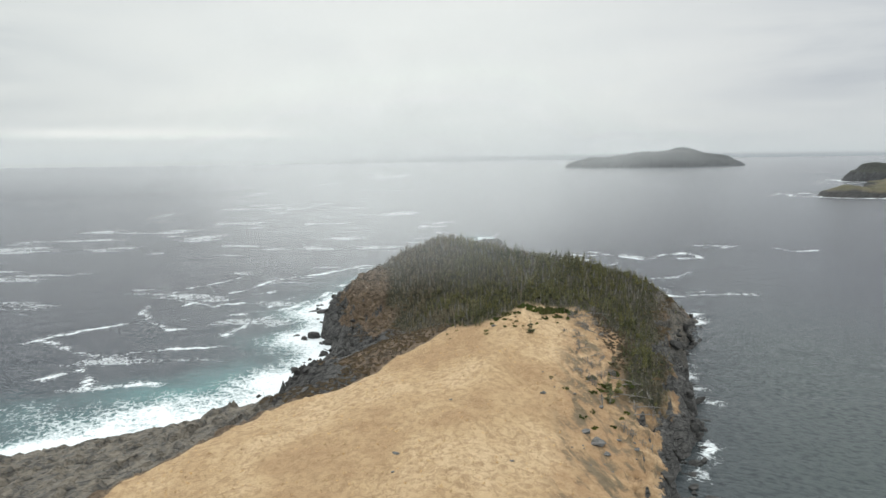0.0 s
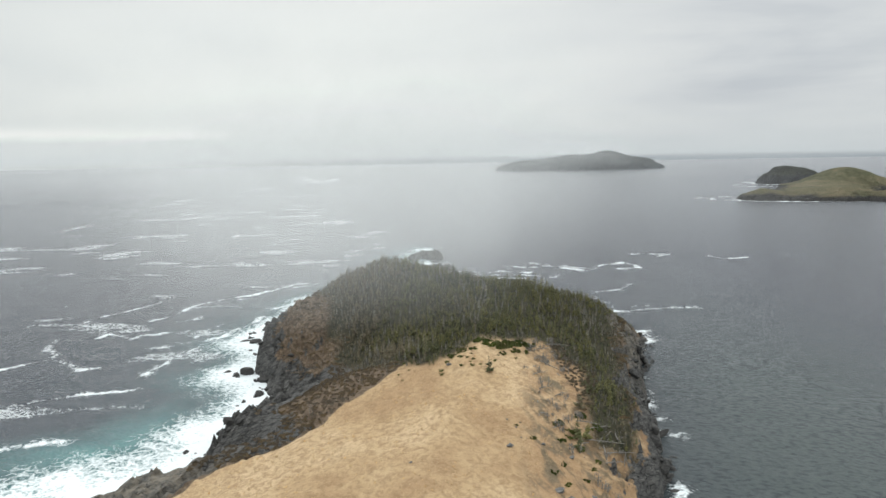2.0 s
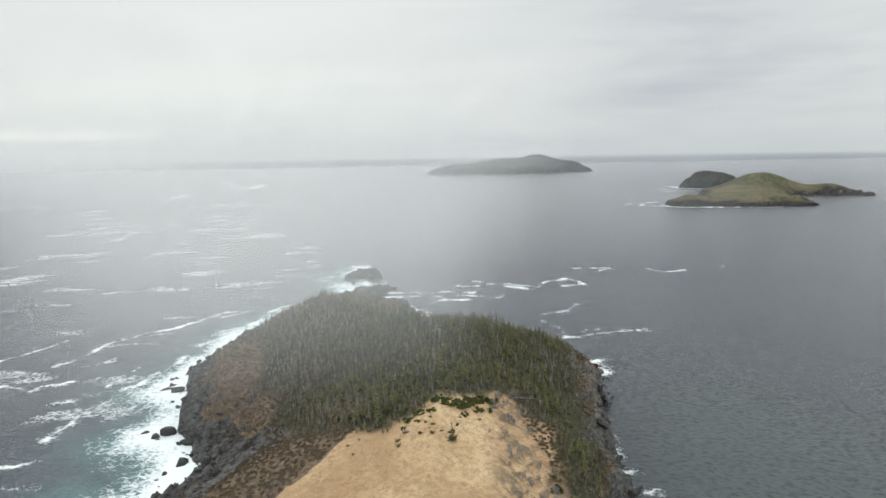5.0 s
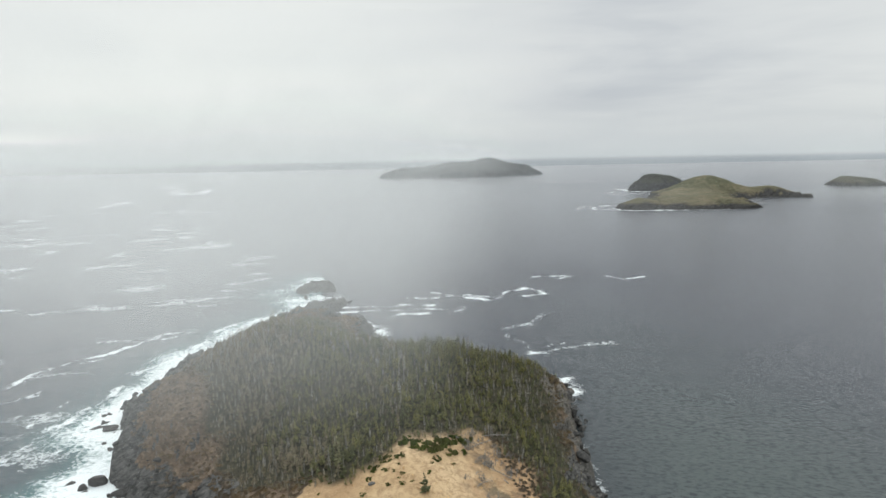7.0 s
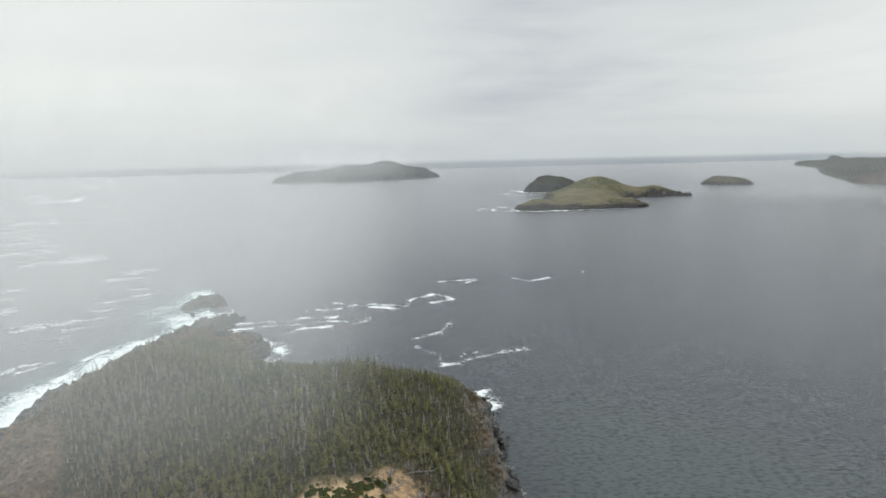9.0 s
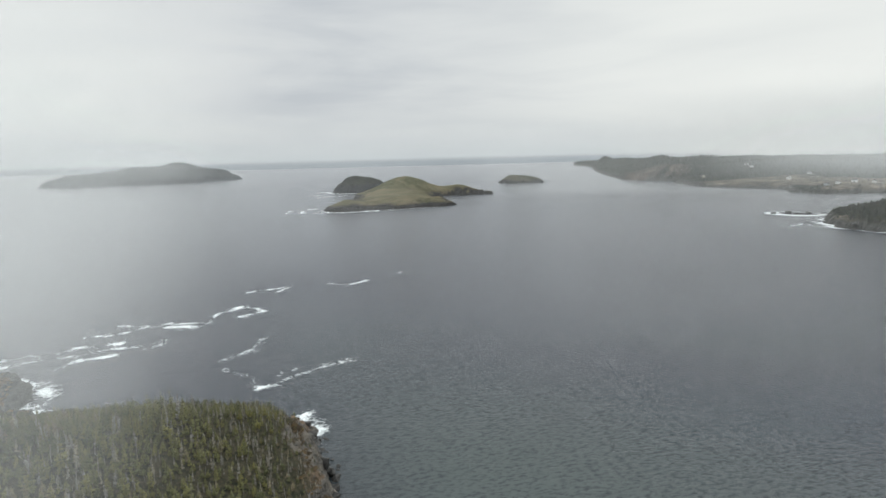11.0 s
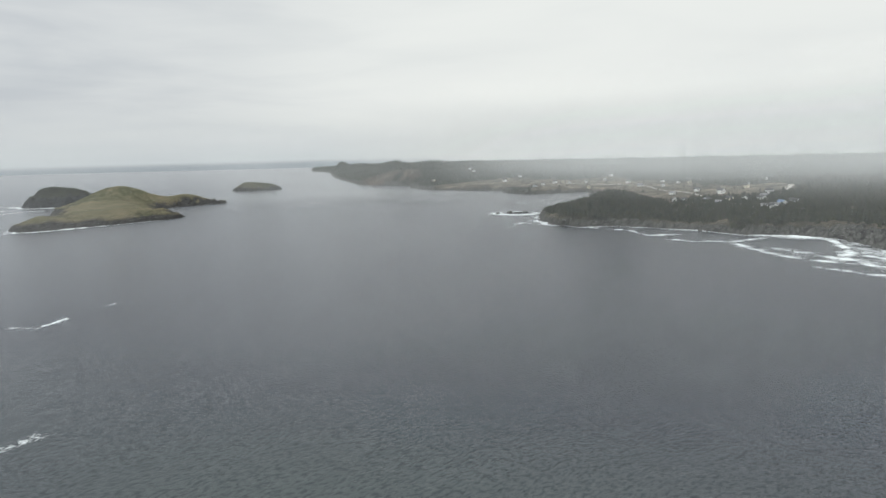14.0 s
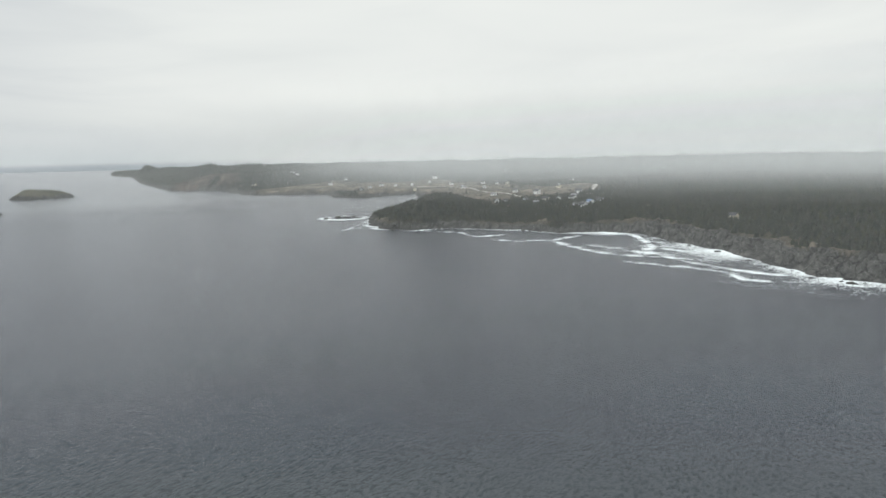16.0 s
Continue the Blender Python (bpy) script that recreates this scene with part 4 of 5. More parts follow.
# ---- trees ----
def spruce_arrays(rng, height, girth):
    """Trunk and crown of a wind-bent spruce: whorls of drooping fans."""
    lean = np.array([rng.uniform(-0.10, 0.16), rng.uniform(-0.12, 0.06)])
    tv, tf = [], []
    for k, (z, r) in enumerate(((-0.4, 0.11), (0.5 * height, 0.07), (height * 0.97, 0.015))):
        for j in range(5):
            a = j * math.tau / 5
            tv.append((r * math.cos(a) + lean[0] * z, r * math.sin(a) + lean[1] * z, z))
    for k in range(2):
        for j in range(5):
            tf.append((k * 5 + j, k * 5 + (j + 1) % 5, k * 5 + 5 + (j + 1) % 5, k * 5 + 5 + j))
    cv, cf = [], []
    whorls = 9
    for k in range(whorls):
        f = (k + rng.uniform(0, 0.8)) / whorls
        z = height * (0.06 + 0.92 * f)
        r = girth * (1 - f) ** 0.8 * rng.uniform(0.55, 1.15) + 0.10
        count = 5 if f < 0.6 else 4
        start = rng.uniform(0, math.tau)
        for j in range(count):
            a = start + j * math.tau / count + rng.uniform(-0.4, 0.4)
            q = r * rng.uniform(0.45, 1.25)
            c, s = math.cos(a), math.sin(a)
            w = 0.26 * q + 0.05
            rise, o = q * rng.uniform(-0.30, 0.35), np.array((lean[0] * z, lean[1] * z, z))
            base = len(cv)
            for out, sideways, up in ((0.0, 0.0, 0.10 * q), (0.55 * q, w, 0.4 * rise), (q, 0.0, rise + 0.12 * q), (0.6 * q, -w, 0.4 * rise - 0.1 * q), (0.5 * q, 0.0, 0.5 * rise - 0.42 * q)):
                cv.append(tuple(o + (out * c - sideways * s, out * s + sideways * c, up)))
            cf += [(base, base + 1, base + 2), (base, base + 2, base + 3), (base, base + 4, base + 2)]
    tip = len(cv)
    zt = height * 1.04
    for j in range(3):
        a = j * math.tau / 3
        cv.append((lean[0] * zt + 0.07 * math.cos(a), lean[1] * zt + 0.07 * math.sin(a), height * 0.9))
    cv.append((lean[0] * zt, lean[1] * zt, zt))
    cf += [(tip, tip + 1, tip + 3), (tip + 1, tip + 2, tip + 3), (tip + 2, tip, tip + 3)]
    return (np.array(tv), tf), (np.array(cv), cf)


def snag_arrays(rng, height):
    """A dead, bleached trunk with stubs of boughs."""
    v, f = [], []

    def rod(a, b, ra, rb, sides=4):
        a, b = np.array(a), np.array(b)
        d = (b - a) / np.linalg.norm(b - a)
        p = np.cross(d, (0.3, 0.9, 0.2))
        p /= np.linalg.norm(p)
        q = np.cross(d, p)
        base = len(v)
        for o, r in ((a, ra), (b, rb)):
            for j in range(sides):
                t = j * math.tau / sides
                v.append(tuple(o + r * (p * math.cos(t) + q * math.sin(t))))
        for j in range(sides):
            f.append((base + j, base + (j + 1) % sides, base + sides + (j + 1) % sides, base + sides + j))

    lx, ly = rng.uniform(-0.15, 0.2), rng.uniform(-0.15, 0.12)
    rod((0, 0, -0.4), (lx * height, ly * height, height), 0.10, 0.025)
    for k in range(11):
        z = height * rng.uniform(0.25, 0.95)
        a, r = rng.uniform(0, math.tau), rng.uniform(0.3, 0.95) * (1.25 - z / height)
        o = np.array((lx * z, ly * z, z))
        rod(o, o + (r * math.cos(a), r * math.sin(a), rng.uniform(-0.1, 0.45) * r), 0.035, 0.012, 3)
    return np.array(v), f


def scrub_arrays(rng, size):
    """A low mound of twiggy clumps."""
    v, f = [], []
    for k in range(16):
        a, r = rng.uniform(0, math.tau), size * math.sqrt(rng.uniform(0, 1))
        o = np.array((r * math.cos(a), r * math.sin(a), 0.0))
        h = size * rng.uniform(0.45, 0.9) * (1.1 - 0.6 * r / size)
        t = rng.uniform(0, math.tau)
        for m in range(2):
            c, s = math.cos(t + m * 1.6), math.sin(t + m * 1.6)
            w = size * rng.uniform(0.18, 0.34)
            base = len(v)
            lean = np.array((rng.uniform(-0.2, 0.2), rng.uniform(-0.2, 0.2), 1.0)) * h
            v += [tuple(o + (-w * c, -w * s, -0.1)), tuple(o + (w * c, w * s, -0.1)), tuple(o + 0.6 * lean + (w * c, w * s, 0)), tuple(o + lean), tuple(o + 0.65 * lean - (w * c, w * s, 0))]
            f += [(base, base + 1, base + 2), (base, base + 2, base + 4), (base + 2, base + 3, base + 4)]
    return np.array(v), f


class Heap:
    """Many small shapes gathered into one mesh."""

    def __init__(self):
        self.verts, self.faces, self.slots, self.tints, self.count = [], [], [], [], 0

    def put(self, verts, faces, at, turn, scale, slot=0, tint=0.0):
        c, s = math.cos(turn) * scale[0], math.sin(turn) * scale[0]
        out = np.empty_like(verts)
        out[:, 0] = verts[:, 0] * c - verts[:, 1] * s + at[0]
        out[:, 1] = verts[:, 0] * s + verts[:, 1] * c + at[1]
        out[:, 2] = verts[:, 2] * scale[1] + at[2]
        self.verts.append(out)
        self.faces += [tuple(i + self.count for i in f) for f in faces]
        self.slots += [slot] * len(faces)
        self.tints.append(np.full(len(verts), tint))
        self.count += len(verts)

    def done(self, name, materials):
        return link_mesh(name, np.concatenate(self.verts), self.faces, materials, attributes={"tint": np.concatenate(self.tints)}, slots=self.slots)


def scatter(rng, x0, x1, y0, y1, gap):
    """Jittered places, about gap metres apart."""
    gx, gy = np.meshgrid(np.arange(x0, x1, gap), np.arange(y0, y1, gap))
    return (gx + rng.uniform(-0.48, 0.48, gx.shape) * gap).ravel(), (gy + rng.uniform(-0.48, 0.48, gy.shape) * gap).ravel()


def forest():
    rng = np.random.default_rng(5)
    kinds = [spruce_arrays(rng, rng.uniform(2.6, 4.2), rng.uniform(0.75, 1.25)) for _ in range(14)]
    snags = [snag_arrays(rng, rng.uniform(2.6, 4.2)) for _ in range(7)]
    models = []
    for (tv, tf), (cv, cf) in kinds:
        tree = empty("spruce_tree")
        link_mesh("trunk", tv, tf, BARK, tree)
        link_mesh("crown", cv, cf, NEEDLES, tree)
        models.append(tagged(tree, "small wind-bent dark green spruce in the headland wood", "spruce tree", "spruces of the headland wood"))
    dead = []
    for v, f in snags:
        dead.append(tagged(link_mesh("dead_tree", v, f, DEAD_WOOD), "bleached grey dead spruce with bare boughs", "dead tree", "dead trees of the headland wood"))
    heap = Heap()
    x, y = scatter(rng, -46, 112, 140, 432, 1.48)
    wood = shore_distance(x, y, FOREST_EDGE) + 2.5 * fractal(x, y, 10, 3, 401)
    z, run = headland_height(x, y)
    stand = fractal(x, y, 17, 3, 431)
    used, used_dead = 0, 0
    foot = np.where((x < 5) & (y > 215), along([(215, 6), (240, 9), (278, 10), (288, 17), (322, 17), (340, 7), (400, 4)], y, 3.0), 3.0)
    for k in np.flatnonzero((wood > 0) & (run > foot)):
        grown = 0.45 + 0.55 * float(step(0, 12, wood[k]))
        if x[k] > 60 and y[k] < 260:
            grown *= 0.75
        grown *= 1 - 0.25 * float(step(330, 365, y[k]))
        grown *= 0.95 + 0.55 * stand[k]
        exposed = float(step(-18, -34, x[k])) if y[k] > 205 else 0.0
        grown *= 1 - 0.35 * exposed
        size = grown * (rng.uniform(0.48, 1.02) if rng.uniform() < 0.88 else rng.uniform(1.0, 1.4))
        turn, at = rng.uniform(0, math.tau), (x[k], y[k], z[k])
        bare = 0.08 + 0.25 * float(step(0.05, 0.5, fractal(x[k:k + 1], y[k:k + 1], 26, 3, 411)[0])) + (0.25 if wood[k] < 6 else 0) + 0.30 * float(step(18, -18, x[k])) + 0.15 * exposed + 0.32 * float(step(52, 75, x[k]))
        near = y[k] < 222 and 0 < x[k] < 62
        m = pose(*at, 0, 0, math.degrees(turn)) @ Matrix.Diagonal((size, size, size, 1))
        if rng.uniform() < bare:
            j = int(rng.integers(len(snags)))
            if near and used_dead < 70:
                made = copy_thing(dead[j], Matrix()) if used_dead >= len(dead) else dead[used_dead]
                made.matrix_basis = m
                used_dead += 1
            else:
                heap.put(*snags[j], at, turn, (size, size), 2)
                if rng.uniform() < 0.75:
                    heap.put(*kinds[j][1], at, turn, (0.62 * size, 0.95 * size), 3, float(rng.uniform(0, 0.97)))
        else:
            j = int(rng.integers(len(kinds)))
            if near and used < 290:
                made = copy_thing(models[j], Matrix()) if used >= len(models) else models[used]
                made.matrix_basis = m
                used += 1
            else:
                tint = float(np.clip(0.42 + 0.75 * fractal(x[k:k + 1], y[k:k + 1], 24, 3, 421)[0] + 0.5 * float(step(26, -14, x[k])) + rng.uniform(-0.28, 0.28), 0, 0.97))
                heap.put(*kinds[j][0], at, turn, (size, size), 1, tint)
                heap.put(*kinds[j][1], at, turn, (size, size), 0, tint)
    tagged(heap.done("spruce_forest", [NEEDLES, BARK, DEAD_WOOD, GREY_TWIGS]), "dense low wood of dark spruces and grey dead stems", "forest", kind="stuff")


forest()


def far_forest():
    rng = np.random.default_rng(9)
    shapes = []
    for _ in range(5):
        v, f = [], []
        for z, r in ((0.0, 0.30), (0.35, 0.24), (0.65, 0.15)):
            base = len(v)
            for j in range(6):
                a, q = j * math.tau / 6 + rng.uniform(-0.3, 0.3), r * rng.uniform(0.75, 1.25)
                v.append((q * math.cos(a), q * math.sin(a), z + rng.uniform(-0.05, 0.08)))
            v.append((0, 0, z + 0.42))
            f += [(base + j, base + (j + 1) % 6, base + 6) for j in range(6)]
        shapes.append((np.array(v), f))
    heap = Heap()
    for x0, x1, y0, y1, gap in ((470, 1000, -420, 310, 4.3), (1000, 1500, -450, 420, 11), (1400, 2400, 300, 1500, 20)):
        x, y = scatter(rng, x0, x1, y0, y1, gap)
        z, d = mainland_height(x, y)
        edge = 9 + 20 * step(40, -60, y) + 10 * fractal(x, y, 40, 3, 441)
        hump = np.hypot((x - 860) / 100, (y - 205) / 80) < 1
        clear = settled_land(x, y)
        keep = (d > edge + 6) & (hump | (clear < 0.55) | (rng.uniform(size=x.shape) < 0.07)) & (z < 120)
        for k in np.flatnonzero(keep):
            h = rng.uniform(4.0, 6.8) * (0.75 if clear[k] > 0.55 and not hump[k] else 1 if gap < 10 else 1.2)
            heap.put(*shapes[int(rng.integers(5))], (x[k], y[k], z[k] - 0.8), rng.uniform(0, 6.28), (h * (1.5 if gap < 10 else 1.8), h), 0, float(rng.uniform(0, 0.99)))
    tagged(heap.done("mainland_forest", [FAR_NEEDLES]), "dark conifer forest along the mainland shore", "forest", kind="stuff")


far_forest()


# ---- mist ----
def veil(name, label, centre, width, bottom, top, bearing, mat, bend=0.0):
    """A soft sheet of mist that faces the given bearing."""
    cols, rows = 16, 4
    a = radians(bearing)
    v, f, uvs = [], [], []
    for j in range(rows + 1):
        for i in range(cols + 1):
            s = (i / cols - 0.5) * width
            back = bend * (2 * i / cols - 1) ** 2
            v.append((centre[0] + s * math.cos(a) + back * math.sin(a), centre[1] + s * math.sin(a) - back * math.cos(a), bottom + (top - bottom) * j / rows))
    for j in range(rows):
        for i in range(cols):
            k = j * (cols + 1) + i
            f.append((k, k + 1, k + cols + 2, k + cols + 1))
    ob = link_mesh(name, v, f, mat, smooth=True)
    layer = ob.data.uv_layers.new(name="sheet")
    for loop in ob.data.loops:
        layer.data[loop.index].uv = ((loop.vertex_index % (cols + 1)) / cols, (loop.vertex_index // (cols + 1)) / rows)
    return tagged(ob, label, "mist", kind="stuff")


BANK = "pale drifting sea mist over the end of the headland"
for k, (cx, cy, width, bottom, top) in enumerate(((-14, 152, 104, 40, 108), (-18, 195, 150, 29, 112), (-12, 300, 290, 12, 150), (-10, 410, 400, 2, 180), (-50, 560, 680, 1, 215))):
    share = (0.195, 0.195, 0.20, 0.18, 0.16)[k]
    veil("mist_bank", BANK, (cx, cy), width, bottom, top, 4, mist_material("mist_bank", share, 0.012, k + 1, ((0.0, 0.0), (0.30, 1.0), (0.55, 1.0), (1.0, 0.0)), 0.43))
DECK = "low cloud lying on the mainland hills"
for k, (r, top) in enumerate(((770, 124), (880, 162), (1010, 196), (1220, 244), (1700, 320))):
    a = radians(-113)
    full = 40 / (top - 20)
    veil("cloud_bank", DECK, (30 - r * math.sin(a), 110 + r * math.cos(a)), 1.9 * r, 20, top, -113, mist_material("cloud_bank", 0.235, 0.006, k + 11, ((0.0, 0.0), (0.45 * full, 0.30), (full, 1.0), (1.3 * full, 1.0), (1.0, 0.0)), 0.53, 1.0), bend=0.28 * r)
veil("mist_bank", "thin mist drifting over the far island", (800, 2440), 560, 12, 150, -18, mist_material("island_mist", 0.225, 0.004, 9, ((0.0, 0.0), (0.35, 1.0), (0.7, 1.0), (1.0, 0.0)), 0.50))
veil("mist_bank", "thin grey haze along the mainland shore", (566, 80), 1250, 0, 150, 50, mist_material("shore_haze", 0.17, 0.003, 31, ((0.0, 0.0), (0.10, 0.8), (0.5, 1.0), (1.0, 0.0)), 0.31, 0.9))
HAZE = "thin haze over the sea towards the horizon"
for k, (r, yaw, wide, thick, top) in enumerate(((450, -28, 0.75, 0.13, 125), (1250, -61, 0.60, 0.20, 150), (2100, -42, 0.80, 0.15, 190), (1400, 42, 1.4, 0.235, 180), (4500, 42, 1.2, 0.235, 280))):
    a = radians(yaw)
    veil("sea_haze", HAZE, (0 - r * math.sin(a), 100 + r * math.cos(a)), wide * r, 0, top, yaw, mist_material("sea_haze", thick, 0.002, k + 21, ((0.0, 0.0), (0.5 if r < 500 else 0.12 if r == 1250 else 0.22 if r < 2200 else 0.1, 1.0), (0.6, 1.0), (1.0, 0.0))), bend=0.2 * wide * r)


# ---- rocks, logs and scrub on the headland ----
def boulder_mesh(name, seed, mat, flat=0.7, detail=2):
    bm = bmesh.new()
    bmesh.ops.create_icosphere(bm, subdivisions=detail, radius=1.0)
    rng = np.random.default_rng(seed)
    cuts = [(Vector(rng.normal(size=3)).normalized(), rng.uniform(0.35, 0.75)) for _ in range(13)]
    for v in bm.verts:
        for n, reach in cuts:
            over = v.co.dot(n) - reach
            if over > 0:
                v.co -= n * over
        v.co *= 1 + 0.10 * noise.noise(v.co * 2.3 + Vector((seed, 0, 0)))
        v.co.z *= flat
    mesh = bpy.data.meshes.new(name)
    bm.to_mesh(mesh)
    bm.free()
    mesh.materials.append(mat)
    return mesh


def ground_at(x, y):
    z, run = headland_height(np.array([float(x)]), np.array([float(y)]))
    return float(z[0]), float(run[0])


BOULDERS = [boulder_mesh("boulder", k, SHORE_ROCK, 0.80 + 0.08 * (k % 4)) for k in range(8)]
FIELD = [boulder_mesh("field_stone", 40 + k, FIELD_ROCK, 0.55) for k in range(4)]


def stone(name, mesh, at, size, turn, label, category, group=""):
    ob = new(name, mesh)
    ob.matrix_world = pose(*at, turn[0], turn[1], turn[2]) @ Matrix.Diagonal((*size, 1))
    return tagged(ob, label, category, group)


REEF_SPOTS = ((60, 144, (2.6, 1.4, 0.8), 30), (62, 139, (2.2, 1.2, 0.7), 70), (57, 133, (1.8, 1.3, 0.7), 10), (54.5, 127, (2.4, 1.6, 0.9), 50), (56.5, 122, (3.6, 2.0, 1.0), 20), (52, 121, (3.0, 2.0, 1.1), 80), (65, 146, (1.6, 1.0, 0.5), 0), (65, 156, (2.4, 1.5, 1.2), 40), (72, 171, (2.6, 1.6, 1.2), 60))


def shore_boulders():
    rng = np.random.default_rng(21)
    made = 0
    while made < 290:
        y = rng.uniform(176, 330) if made < 170 else rng.uniform(92, 262)
        if made < 170:
            x = float(along(WEST_SHORE, np.array([y]), 3.0)[0]) + rng.uniform(-11, 9)
        else:
            x = float(along(EAST_SHORE, np.array([y]), 3.0)[0]) + rng.uniform(-3, 4.5)
        z, run = ground_at(x, y)
        if run < (-11 if made < 170 else -4) or run > 12:
            continue
        size = rng.uniform(0.5, 1.2) * (1.0 if rng.uniform() < 0.7 else 2.0)
        if made >= 170:
            size *= 1.05
        elif run < -3:
            size *= 0.75
        base = max(z, -0.5) + 0.12 * size
        stone("boulder", BOULDERS[int(rng.integers(8))], (x, y, base), (size * rng.uniform(0.9, 1.6), size, size * rng.uniform(0.8, 1.3)), (rng.uniform(-20, 20), rng.uniform(-20, 20), rng.uniform(0, 360)),
              "dark wet boulder in the surf at the cliff foot" if run < 1 else "dark angular boulder on the rocky shore", "boulder", "shore boulders")
        made += 1
    for x, y, size, turn in ((-55, 245, (3.6, 3.2, 4.6), 20), (-58, 243, (2.4, 2.0, 2.0), 80), (-62, 247, (2.6, 1.4, 0.9), 10), (-59, 284, (4.6, 2.6, 2.0), 15), (-64, 287, (5.0, 1.6, 0.9), 20), (-56, 305, (6.5, 5.0, 5.0), 60), (-47, 236, (4, 3, 3), 0), (-46, 222, (3.4, 2.6, 2.2), 40)):
        stone("sea_rock", BOULDERS[int(x) % 8], (x, y, 0.4), size, (8, -6, turn), "dark rounded sea rock washed by white surf", "sea rock", "sea rocks")
    stone("tilted_slab", BOULDERS[3], (75, 174, 0.6), (4.0, 1.1, 1.6), (5, -28, 20), "dark tilted rock slab standing out of the water", "rock slab")
    for x, y, size, turn in ((33, 503, (11, 6, 2.6), 30), (50, 384, (7, 5, 4), 60), (48, 372, (6, 4, 4), 10), (50, 446, (5, 2.4, 1.6), 70), (40, 449, (6, 2.4, 1.4), 60), (33, 441, (5, 3, 2.2), 20)):
        stone("skerry", BOULDERS[(x + y) % 8], (x, y, 0.6), size, (4, 6, turn), "bare grey skerry at the tip of the headland", "skerry", "skerries")
    for x, y, size, turn in REEF_SPOTS:
        stone("reef_rock", BOULDERS[int(x + y) % 8], (x, y, 0.2), size, (3, -4, turn), "low weedy reef rock below the eastern cliff", "reef rock", "reef below the cliff")
    for x, y, size, turn in ((905, 352, (9, 8, 4.5), 20), (918, 330, (8, 7, 5), 50), (908, 340, (10, 8, 4), 0), (893, 366, (6, 5, 2.5), 30), (926, 314, (6, 5, 2.2), 70)):
        stone("reef_rock", BOULDERS[(x + y) % 8], (x, y, 0.4), size, (0, 4, turn), "low black reef rock ringed with foam", "reef rock", "reef off the mainland")
    rng = np.random.default_rng(27)
    made = 0
    while made < 60:
        x, y = rng.uniform(455, 780), rng.uniform(-135, 260)
        z, d = mainland_height(np.array([x]), np.array([y]))
        if not -12 < d[0] < 7 or rng.uniform() < 0.3:
            continue
        size = rng.uniform(1.2, 3.6)
        stone("boulder", BOULDERS[int(rng.integers(8))], (x, y, max(float(z[0]), -0.6) + 0.1 * size), (size * rng.uniform(1.0, 1.7), size, 0.8 * size), (rng.uniform(-15, 15), rng.uniform(-15, 15), rng.uniform(0, 360)),
              "black boulder washed by surf below the wooded shore", "boulder", "boulders of the mainland shore")
        made += 1


shore_boulders()


def field_stones():
    rng = np.random.default_rng(23)
    for x, y, size in ((23, 139, 1.25), (-9.9, 111.7, 0.85), (12.1, 108.4, 0.6), (32.4, 123.6, 3.0), (30.6, 127, 1.5), (33.5, 120.5, 1.4), (14, 176, 1.0), (1, 131.5, 0.5), (-10, 105, 0.5), (25, 101, 1.5), (28, 102, 1.2), (37, 139, 0.9), (31, 141, 0.8), (38, 128, 0.8), (41, 124, 0.9)):
        z, _ = ground_at(x, y)
        stone("field_stone", FIELD[int(rng.integers(4))], (x, y, z + 0.12 * size), (size * 1.2, size * 0.8, size * 0.8), (0, 0, rng.uniform(-25, 25)), "pale grey stone half sunk in dry grass", "stone", "stones in the grass")
    for _ in range(40):
        x, y = rng.uniform(24, 52), rng.uniform(92, 150)
        z, run = ground_at(x, y)
        if run < 4:
            continue
        size = rng.uniform(0.16, 0.42)
        stone("field_stone", FIELD[int(rng.integers(4))], (x, y, z + 0.1 * size), (size * 1.3, size, size), (0, 0, rng.uniform(0, 360)), "small grey stone on the eroding slope", "stone", "stones on the slope")


field_stones()


def log_mesh(seed, length, boughs):
    """A fallen bleached trunk, bent, with broken boughs."""
    rng = np.random.default_rng(seed)
    curve = bpy.data.curves.new("fallen_log", "CURVE")
    curve.dimensions, curve.bevel_depth, curve.bevel_resolution = "3D", 0.11, 1
    spine = curve.splines.new("POLY")
    spine.points.add(5)
    for k, p in enumerate(spine.points):
        f = k / 5
        p.co = (length * f, 0.5 * math.sin(2.5 * f + seed), 0.25 + 0.25 * math.sin(3 * f), 1)
        p.radius = 1.2 - 0.8 * f
    for _ in range(boughs):
        f = rng.uniform(0.15, 0.95)
        twig = curve.splines.new("POLY")
        twig.points.add(2)
        a, r = rng.uniform(0, math.tau), rng.uniform(0.8, 2.2)
        for k, p in enumerate(twig.points):
            p.co = (length * f + 0.4 * k * r * math.cos(a), 0.5 * math.sin(2.5 * f + seed) + 0.5 * k * r * math.sin(a), 0.3 + 0.22 * k * r * abs(math.cos(a * 2)), 1)
            p.radius = 0.45 - 0.15 * k
    curve.materials.append(DEAD_WOOD)
    return curve


